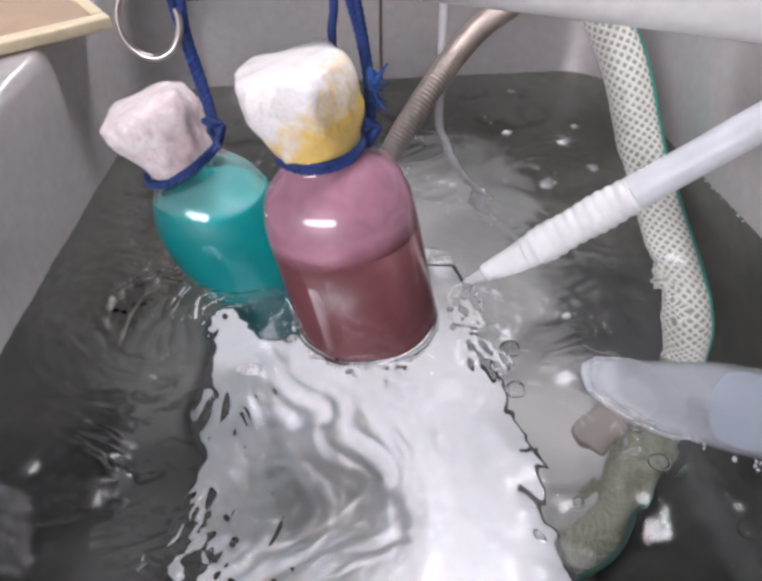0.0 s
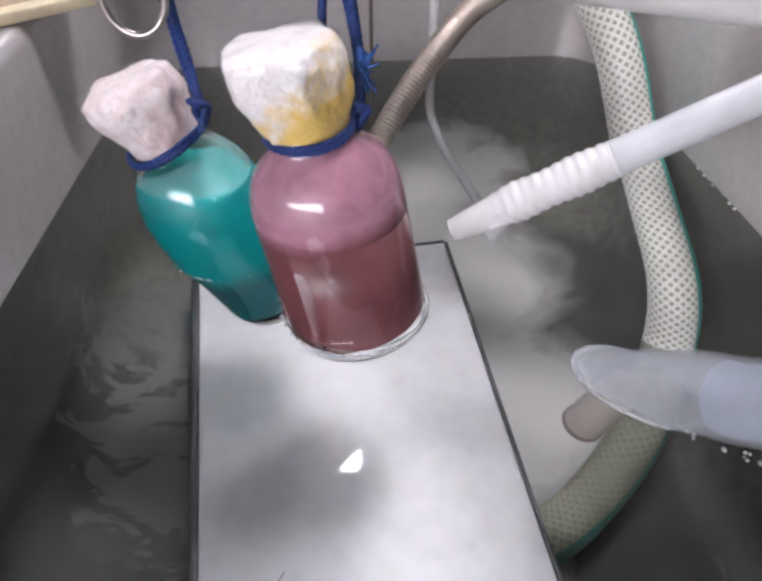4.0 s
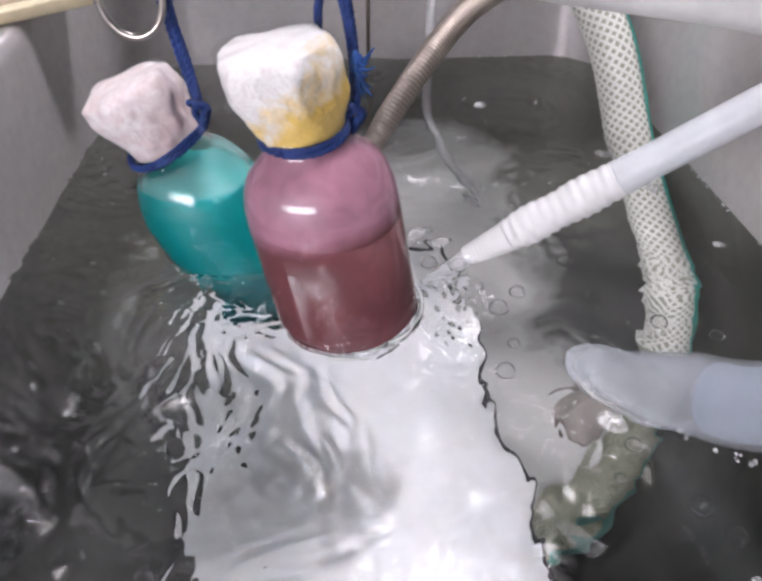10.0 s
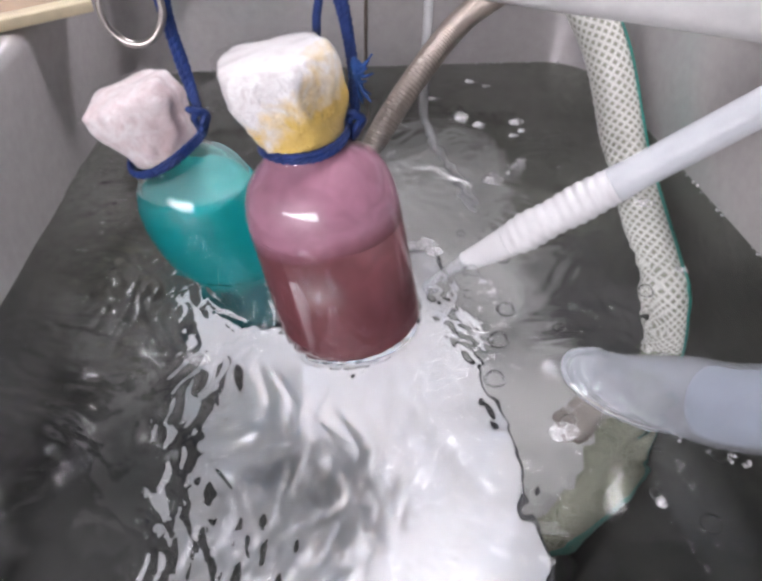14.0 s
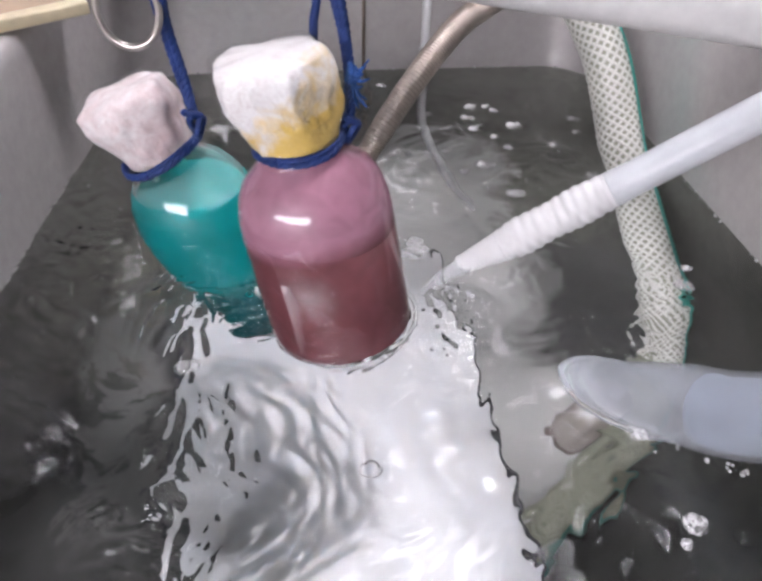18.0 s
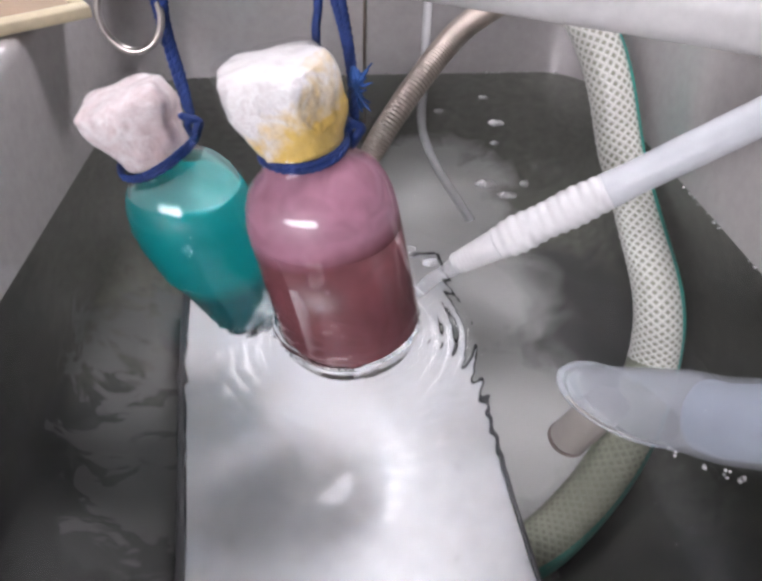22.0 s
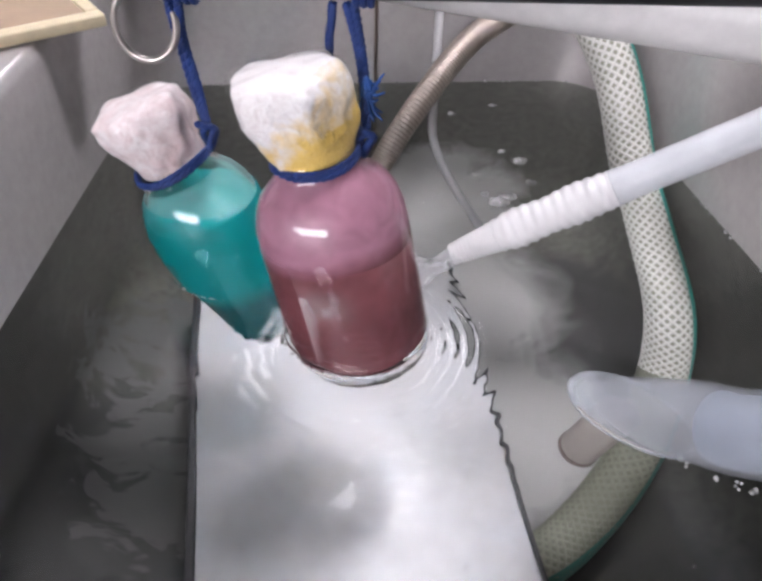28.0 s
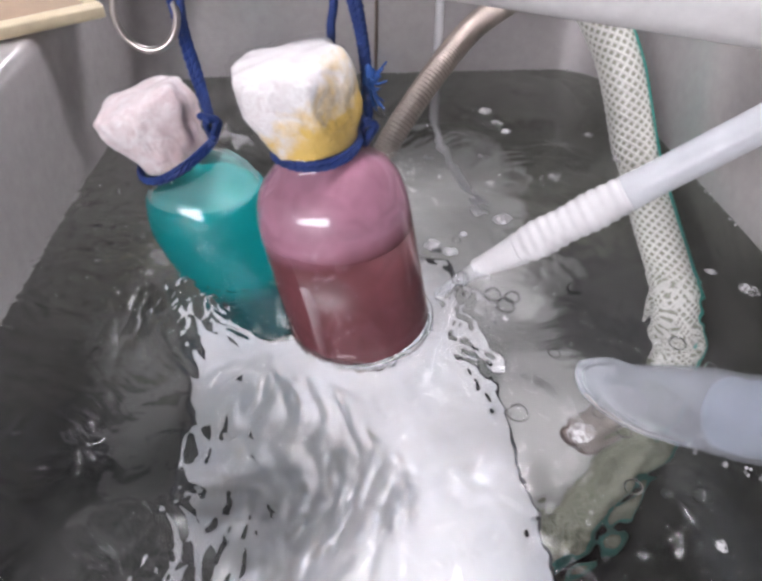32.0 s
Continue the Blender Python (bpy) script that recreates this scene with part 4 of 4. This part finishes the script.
def relief(kind, x, y, seed):
    """Height of a wave piece above the still water, before it thins out to its rim."""
    p = Vector((x, y, seed))
    if kind == "chop":
        q = p + Vector((noise.noise(p * 22), noise.noise(p * 22 + Vector((9, 2, 4))), 0)) * 0.018
        a = noise.noise(Vector((q.x * 40, q.y * 34, seed)))
        b = abs(noise.noise(Vector((q.x * 104, q.y * 66, seed + 3))))
        c = abs(noise.noise(q * 175))
        return 0.0080 + 0.0046 * a - 0.0066 * b - 0.0014 * c
    if kind == "churn":
        a = noise.noise(p * 60)
        b = abs(noise.noise(p * 120 + Vector((3, 1, 8))))
        return 0.0048 + 0.0026 * a - 0.0036 * b + 0.0007 * noise.noise(p * 300)
    if kind == "mild":
        q = p + Vector((noise.noise(p * 18), noise.noise(p * 18 + Vector((5, 1, 7))), 0)) * 0.02
        a = noise.noise(Vector((q.x * 26, q.y * 55, seed)))
        b = abs(noise.noise(Vector((q.x * 55, q.y * 90, seed + 5))))
        return 0.0036 + 0.0016 * a - 0.0021 * b + 0.0005 * noise.noise(q * 170)
    if kind == "streak":
        q = p + Vector((noise.noise(p * 20), noise.noise(p * 24 + Vector((5, 1, 7))), 0)) * 0.016
        a = noise.noise(Vector((q.x * 22, q.y * 60, seed)))
        b = abs(noise.noise(Vector((q.x * 50, q.y * 120, seed + 5))))
        c = abs(noise.noise(Vector((q.x * 90, q.y * 190, seed + 8))))
        return 0.0060 + 0.0022 * a - 0.0032 * b - 0.0030 * c
    d = math.hypot(x - 0.035, y - 0.07)
    w = 0.5 + 0.5 * noise.noise(p * 30)
    bend = 3.2 * noise.noise(p * 70) + 1.5 * noise.noise(p * 150)
    v = 0.5 + 0.5 * noise.noise(p * 38 + Vector((4, 9, 2)))
    e = math.hypot(x + 0.013, y - 0.012)
    rings = 0.0011 * math.sin(e * 2 * math.pi / 0.0066 + 0.8 * noise.noise(p * 40)) * math.exp(-max(0, e - 0.036) / 0.024) * (0.4 + 0.6 * v)
    return 0.0030 + rings + v * (0.00066 * math.sin(d * 2 * math.pi / 0.0074 + bend) * w + 0.00070 * math.sin((x * 0.8 - y) * 2 * math.pi / 0.0105 + bend) * (1 - w)) + 0.00016 * noise.noise(p * 230)


def wave_mesh(kind, radius, seed, rings=44, segs=110):
    """A lens of water with a wavy top and a level underside, thin at its uneven rim."""
    bm = bmesh.new()
    rows = []
    for j in range(1, rings + 1):
        f = j / rings
        row = []
        for i in range(segs):
            a = 2 * math.pi * i / segs
            edge = radius * (0.86 + 0.20 * noise.noise(Vector((math.cos(a) * 1.3, math.sin(a) * 1.3, seed))))
            x, y = edge * f * math.cos(a), edge * f * math.sin(a)
            fall = 1 - max(0.0, (f - 0.35) / 0.65)
            fall = fall * fall * (3 - 2 * fall)
            row.append(bm.verts.new((x, y, fall * max(0.0003, relief(kind, x, y, seed)))))
        rows.append(row)
    top = bm.verts.new((0, 0, max(0.0003, relief(kind, 0, 0, seed))))
    for i in range(segs):
        bm.faces.new((top, rows[0][i], rows[0][(i + 1) % segs]))
    for a, b in zip(rows, rows[1:]):
        for i in range(segs):
            bm.faces.new((a[i], b[i], b[(i + 1) % segs], a[(i + 1) % segs]))
    bm.faces.new([bm.verts.new(v.co) for v in rows[-1]][::-1])
    me = bpy.data.meshes.new("wave")
    bm.normal_update()
    bm.to_mesh(me)
    bm.free()
    for p in me.polygons:
        p.use_smooth = len(p.vertices) < 10
    me.materials.append(WAVE)
    return me


# where the wave pieces lie while the tube pours hard
CHOP_AT = [(-0.082, 0.258), (-0.064, 0.205), (-0.066, 0.155), (-0.062, 0.105), (-0.022, 0.180), (-0.016, 0.130)]
CHURN_AT = [(0.000, 0.226), (0.030, 0.238), (0.044, 0.268), (-0.050, 0.266)]
STREAK_AT = [(-0.150, 0.370), (-0.155, 0.300), (-0.160, 0.235), (-0.150, 0.170), (-0.165, 0.110)]
MILD_AT = [(0.098, 0.232), (0.028, 0.345), (0.118, 0.175), (0.122, 0.270), (0.085, 0.320), (0.125, 0.390), (0.030, 0.410), (-0.070, 0.430), (0.090, 0.480), (-0.020, 0.500),
           (0.050, 0.190), (0.045, 0.130), (-0.110, 0.470)]


def waves(w):
    """Wave pieces that ride on the still surface."""
    out = []
    chop = [wave_mesh("chop", 0.060, s, 80, 240) for s in (1.7, 6.3, 11.9)]
    mild = [wave_mesh("mild", 0.062, s) for s in (3.1, 8.7, 14.2)]
    streak = [wave_mesh("streak", 0.066, s, 64, 180) for s in (5.5, 9.4, 12.6)]
    churn = [wave_mesh("churn", 0.032, s, 44, 120) for s in (4.4, 7.8)]
    fan = wave_mesh("fan", 0.120, 2.2, 90, 170)
    for kind, meshes, places in (("chop", chop, CHOP_AT), ("mild", mild, MILD_AT), ("streak", streak, STREAK_AT), ("churn", churn, CHURN_AT), ("fan", [fan], [(0.004, 0.238)])):
        for i, (x, y) in enumerate(places):
            ob = new("wave", meshes[i % len(meshes)])
            ob.parent = w
            ob["label"] = {"chop": "steep choppy wave", "mild": "low wave", "churn": "small churning wave", "streak": "long low wave", "fan": "fine spreading ripples"}[kind]
            ob.visible_shadow = False
            ob.location = (x, y, 0.0003)
            out.append((ob, kind, x, y, i))
    return out


def bubbles():
    """Flat bubbles that float in from the pouring tube."""
    rnd = random.Random(21)
    kinds = []
    for s in range(5):
        bm = bmesh.new()
        segs, rings = 22, 5
        rows = []
        for j in range(rings + 1):
            f = j / rings * math.pi / 2
            rows.append([])
            for i in range(segs):
                a = 2 * math.pi * i / segs
                r = 0.0042 * (1 + 0.28 * noise.noise(Vector((math.cos(a), math.sin(a), s * 5.0))))
                rows[-1].append(bm.verts.new((r * math.sin(f) * math.cos(a) * (1.0 + 0.35 * (s % 3)), r * math.sin(f) * math.sin(a), 0.0017 * math.cos(f) - 0.0002)) if j else None)
        top = bm.verts.new((0, 0, 0.0016))
        for i in range(segs):
            bm.faces.new((top, rows[1][i], rows[1][(i + 1) % segs]))
            for a, b in zip(rows[1:], rows[2:]):
                bm.faces.new((a[i], b[i], b[(i + 1) % segs], a[(i + 1) % segs]))
        bm.faces.new(rows[-1][::-1])
        me = bpy.data.meshes.new("bubble")
        bm.normal_update()
        bm.to_mesh(me)
        bm.free()
        for p in me.polygons:
            p.use_smooth = True
        me.materials.append(FROTH)
        kinds.append(me)
    bm = lathe([(0.0036 * math.cos(a), 0.0033 * math.sin(a)) for a in (math.pi / 2 * k / 8 for k in range(9))][:-1] + [(0, 0.0033), (0, 0.0030)]
               + [(0.0033 * math.cos(a), 0.0030 * math.sin(a)) for a in (math.pi / 2 * k / 8 for k in range(7, -1, -1))] + [(0.0042, -0.0001), (0.0040, 0.0003), (0.0036, 0.0004)], 32)
    dome = bpy.data.meshes.new("bubble")
    bm.to_mesh(dome)
    bm.free()
    for p in dome.polygons:
        p.use_smooth = True
    dome.materials.append(WAVE)
    out = []
    for i in range(65):
        ob = new("bubble", kinds[i % 5] if i < 40 or i >= 60 else dome)
        tagged(ob, "pale flat air bubble afloat on the water" if i < 40 else "clear domed air bubble on choppy water" if i < 60 else "white patch of froth where the stream lands", "bubble", "bubbles on the water")
        ob.visible_shadow = not 40 <= i < 60
        k = rnd.uniform(0.5, 1.25)
        ob.scale = (k, k, k)
        out.append((ob, i))
    return out


def drift(t, spans, lag, early=0.0):
    """1 while the piece is out on the water, 0 while it waits at the near end of the tub. early: how long before the others it sets out, and after them comes back."""
    best = 0.0
    for a, b, c, d in spans:
        best = max(best, float(np.interp(t, (a + lag - early, b + lag - early, c + lag + early, d + lag + early), (0, 1, 1, 0))))
    return best * best * (3 - 2 * best)


# how lively the water is: seconds, 0 still to 1 choppy
LIVELY = [(0, 0.85), (1.5, 0.8), (2.0, 0.62), (2.6, 0.14), (3.6, 0.0), (6.1, 0.0), (8.0, 0.09), (8.7, 0.8), (9.2, 1.0), (14.5, 1.0), (19.0, 0.62), (20.5, 0.3), (21.0, 0.1), (28.4, 0.08),
          (29.4, 0.6), (30.6, 1.0), (32.0, 1.0)]


def lively(t):
    return float(np.interp(t, [a for a, _ in LIVELY], [b for _, b in LIVELY]))



# small swings of the bottles on their strings: seconds, forward and sideways degrees
MAUVE_SWING = [
    (0, 0.3, -0.3), (0.5, 0.8, -0.2), (1, 1.45, 2.06), (1.5, 1.15, 0.16),
    (2, 0.51, 0.16), (2.5, 0.51, 0.16), (3, 0.3, 0.5), (3.5, 0.12, 0.36),
    (5.5, 0.12, 0), (6, 0, 0), (6.5, 0, 0), (7, 0.05, 1),
    (7.5, 0.12, 1), (8, 0.05, 0.35), (8.5, -0.04, 0.35), (9, -0.74, -0.4),
    (9.5, -0.69, 2.62), (10, -0.69, 0.67), (10.5, -0.74, 0.1), (11, -1.02, 0.1),
    (11.5, -1.02, 0.35), (12, -1.81, 1.07), (12.5, -2.08, 1.07), (13, -2.28, 0.55),
    (13.5, -2.38, 0.55), (14, -2.28, -0.39), (14.5, -1.97, 0.27), (16.5, -1.4, 0.27),
    (17, -1.4, 0.8), (17.5, -1.15, 0.8), (18, -1.15, 0.87), (18.5, -1.15, 0.66),
    (19, -0.85, 0.12), (19.5, -0.85, 0.12), (20, -1.22, 1.01), (20.5, -1.36, 1.01),
    (21, -1.22, 0.45), (21.5, -1.36, 0.45), (22, -0.8, -1.04), (22.5, -1.39, -0.18),
    (23, -1.14, -1.04), (23.5, -1.14, -0.18), (24, -0.71, 0.13), (24.5, -0.51, 0.13),
    (25, -0.71, -1.08), (25.5, -0.58, -1.61), (27.5, -0.83, -1.61), (28, -0.81, -0.48),
    (28.5, -0.95, 0.04), (29, -0.81, 0.04), (29.5, -0.01, -0.06), (30, -0.01, -0.06),
    (30.5, 0.21, 0.8), (31, -0.55, 0.8), (31.5, -0.32, 0.2), (32, -0.32, 0.2),
]
TEAL_SWING = [
    (0, -1.59, -2.08), (0.5, -1.31, -1.57), (1, -1.31, -1.51), (1.5, -1.5, -1.57),
    (2, -1.5, -1.51), (2.5, -1.42, -1.64), (3, -1.41, -1), (3.5, -1.41, -1.64),
    (5.5, -1.41, -1), (6, -1.61, -1.64), (6.5, -0.89, -0.81), (7, -1.84, -1.37),
    (7.5, -0.89, -0.82), (8, -1.55, -1.02), (8.5, -1.55, -1.02), (9, -1.85, -3.65),
    (9.5, -1.85, -3.65), (10, -1.78, -2.74), (10.5, -1.78, -2.74), (11, -2.34, -2.74),
    (11.5, -2.34, -1.95), (12, -2.23, -1.95), (12.5, -2.23, -2.29), (13, -2.23, -2.41),
    (13.5, -2.2, -2.29), (14, -2.17, -2.84), (14.5, -2.17, -1.56), (16.5, -1.39, -1.56),
    (17, -1.97, -1.56), (17.5, -1.39, -1.43), (18, -1.97, -2.38), (18.5, -1.16, -0.87),
    (19, -1.73, -2.09), (19.5, -1.73, -1.56), (20, -1.73, -1.56), (20.5, -1.71, -1.53),
    (21, -1.71, -1.18), (21.5, -1.61, -1.53), (22, -1.61, -0.78), (22.5, -1.61, -2.37),
    (23, -2.31, -1.61), (23.5, -2.31, -1.61), (24, -2.09, -1.61), (24.5, -1.77, -1.23),
    (25, -1.77, -1.72), (25.5, -1.71, -1.43), (27.5, -1.38, -1.72), (28, -1.48, -1.77),
    (28.5, -1.48, -1.77), (29, -1.49, -1.77), (29.5, -1.49, -1.5), (30, -2.39, -3.14),
    (30.5, -0.39, -0.7), (31, -0.86, -2.69), (31.5, -0.86, -2.44), (32, -2.62, -2.44),
]
TUBE_SWING = [
    (0, -6.98), (0.5, -5.41), (1, -5.14), (1.5, -4.56), (2, -3.4), (2.5, -0.09),
    (3, 0.49), (3.5, 0.4), (5.5, 1.87), (6, -0.0), (6.5, -4.75), (7, -4.51),
    (7.5, -4.6), (8, -4.25), (8.5, -4.7), (9, -4.76), (9.5, -4.91), (10, -5.55),
    (10.5, -5.45), (11, -5.46), (11.5, -5.6), (12, -5.34), (12.5, -5.65), (13, -5.59),
    (13.5, -5.25), (14, -6.06), (14.5, -4.98), (16.5, -5.48), (17, -5.05), (17.5, -5.47),
    (18, -5.53), (18.5, -5.25), (19, -9.89), (19.5, -7.73), (20, -6.95), (20.5, -6.57),
    (21, -5.89), (21.5, -5.34), (22, -3.78), (22.5, -2.03), (23, -1.79), (23.5, -1.08),
    (24, -0.35), (24.5, 0.15), (25, 0.37), (25.5, 0.1), (27.5, 0.38), (28, 0.56),
    (28.5, 0.67), (29, 0.79), (29.5, 0.55), (30, 0.65), (30.5, -5.7), (31, -5.32),
    (31.5, -5.97), (32, -5.86),
]


def swing(base, pivot, rows):
    """Rows for a thing that swings about the rod."""
    p = Matrix.Translation(pivot)
    return [(t, p @ Matrix.Rotation(radians(a), 4, "X") @ Matrix.Rotation(radians(b), 4, "Y") @ p.inverted() @ base) for t, a, b in rows]


def motions():
    walk(mauve, swing(MAUVE_BASE, Vector((-0.02, ROD_Y, 0.15)), MAUVE_SWING))
    walk(teal, swing(TEAL_BASE, Vector((-0.09, ROD_Y, 0.15)), TEAL_SWING))
    walk(pour, [(t, Matrix.Translation(TUBE_PIVOT) @ Matrix.Rotation(radians(a), 4, "Y")) for t, a in TUBE_SWING])
    walk(jet_piece, [(t, Matrix.Translation(pour_way * k)) for t, k in ((0, 0.0), (2.2, 0.0), (2.6, 0.045), (5.9, 0.045), (6.2, 0.0), (28.2, 0.0), (32.0, 0.0))])
    rnd = random.Random(5)
    choppy = ((-3.0, -2.0, 2.10, 2.50), (8.30, 8.72, 20.15, 20.58), (29.25, 29.68, 40.0, 41.0))
    choppy_west = choppy[:2] + ((29.02, 29.42, 40.0, 41.0),)
    gentle = ((2.1, 2.35, 2.55, 2.85), (20.5, 20.95, 29.1, 29.5))
    for ob, kind, x, y, i in wave_pieces:
        lag, early = rnd.uniform(-0.06, 0.06), max(-0.3, min(0.35, 1.9 * (y - 0.27)))
        px, py = 0.02 + 0.85 * x, rnd.uniform(-0.07, 0.030)
        aside = x < 0 and y > 0.4
        if aside:
            px = -0.155
        turn0, rate = rnd.uniform(0, 360), rnd.uniform(12, 30) * rnd.choice((-1, 1))
        ph = [rnd.uniform(0, 6.28) for _ in range(6)]
        reach = {"chop": 0.016, "mild": 0.012, "streak": 0.012, "churn": 0.005, "fan": 0.003}[kind]
        rows, t = [], 0.0
        while True:
            k = drift(t, gentle, 0) if kind == "fan" else drift(t, choppy_west if x < -0.04 else choppy, lag, early)
            kx = k * k * k if aside else k
            wx = x + reach * (math.sin(2.3 * t + ph[0]) + 0.6 * math.sin(4.9 * t + ph[1]))
            wy = y + reach * (math.sin(2.7 * t + ph[2]) + 0.6 * math.sin(5.3 * t + ph[3]))
            tip = {"chop": 0.7, "mild": 0.0, "streak": 0.0, "churn": 0.6, "fan": 0.0}[kind] * k
            spin = 2 * math.sin(1.3 * t) if kind == "fan" else (turn0 if kind in ("mild", "churn") else 15 * math.sin(turn0) + (180 if turn0 > 180 and kind == "chop" else 0)) + rate * math.sin(0.7 * t + ph[4])
            z = 0.0004 + 0.0002 * (i % 7) + (0.0012 * k * (1 + math.sin(3.7 * t + ph[5])) if kind == "chop" else 0)
            rows.append((t, pose(px + (wx - px) * kx, py + (wy - py) * k, z, tip * math.sin(4.1 * t + ph[1]), tip * math.sin(3.6 * t + ph[2]), spin)))
            if t >= 32:
                break
            t = min(32.0, round(t + 0.15, 3))
        walk(ob, rows)
    for ob, i in bubble_pieces:
        far = rnd.random() * (0.40 if i % 4 == 3 else 1.0)
        x, y = (rnd.uniform(0.02, 0.17), rnd.uniform(0.30, 0.50)) if far < 0.45 else ((rnd.uniform(0.06, 0.19), rnd.uniform(0.14, 0.30)) if far < 0.75 else (rnd.uniform(-0.17, -0.02), rnd.uniform(0.14, 0.40)))
        spans = [((-3, -2, 1.9, 2.8), (12.4, 13.4, 20.4, 21.3)), ((-3, -2, 2.2, 3.0), (16.0, 16.8, 20.2, 21.0), (29.6, 30.4, 40, 41)), ((8.8, 9.6, 19.0, 20.5), (30, 30.8, 40, 41)), ((12.6, 13.4, 28.2, 29.4),)][i % 4]
        if i >= 60:
            x, y = 0.006 + 0.0065 * (i - 60), 0.312 + 0.007 * (i % 2)
            spans = ((-3, -2, 2.2, 2.6), (6.0, 6.4, 40, 41))
        elif i >= 40:
            x, y = (rnd.uniform(0.03, 0.15), rnd.uniform(0.15, 0.30)) if i % 3 else (rnd.uniform(-0.16, 0.17), rnd.uniform(0.14, 0.36))
            spans = [((-3, -2, 1.6, 2.4), (8.9, 9.6, 15.0, 18.0), (30.2, 30.8, 40, 41)), ((9.2, 10.0, 17.0, 19.0), (29.8, 30.6, 40, 41))][i % 2]
        lag = rnd.uniform(-0.4, 0.3)
        px, py = rnd.uniform(-0.15, 0.2), rnd.uniform(-0.09, 0.055)
        vx, vy = (rnd.uniform(-0.012, 0.012), rnd.uniform(-0.012, 0.012)) if i < 60 else (0.002, 0.0015)
        ph, rate = rnd.uniform(0, 6.28), rnd.uniform(-40, 40)
        rows, t = [], 0.0
        while True:
            k = drift(t, spans, lag)
            wx, wy = x + vx * math.sin(1.1 * t + ph) * 2, y + vy * math.sin(0.9 * t + ph) * 2
            rows.append((t, pose(px + (wx - px) * k, py + (wy - py) * k, 0.0008 + 0.0012 * lively(t) * (1 + math.sin(5 * t + ph)), 0, 0, rate * math.sin(0.4 * t + ph))))
            if t >= 32:
                break
            t = min(32.0, round(t + 0.4, 3))
        walk(ob, rows)


room()
tub()
white_slab()
pvc_pipe()
steel_hose()
braided_hose()
thin_tube()
pour, jet_piece, pour_way = silicone_tube()
spout()
rod_and_ring()
mauve, teal = bottles()
tray()
surface = water()
froth()
wave_pieces = waves(surface)
bubble_pieces = bubbles()
motions()
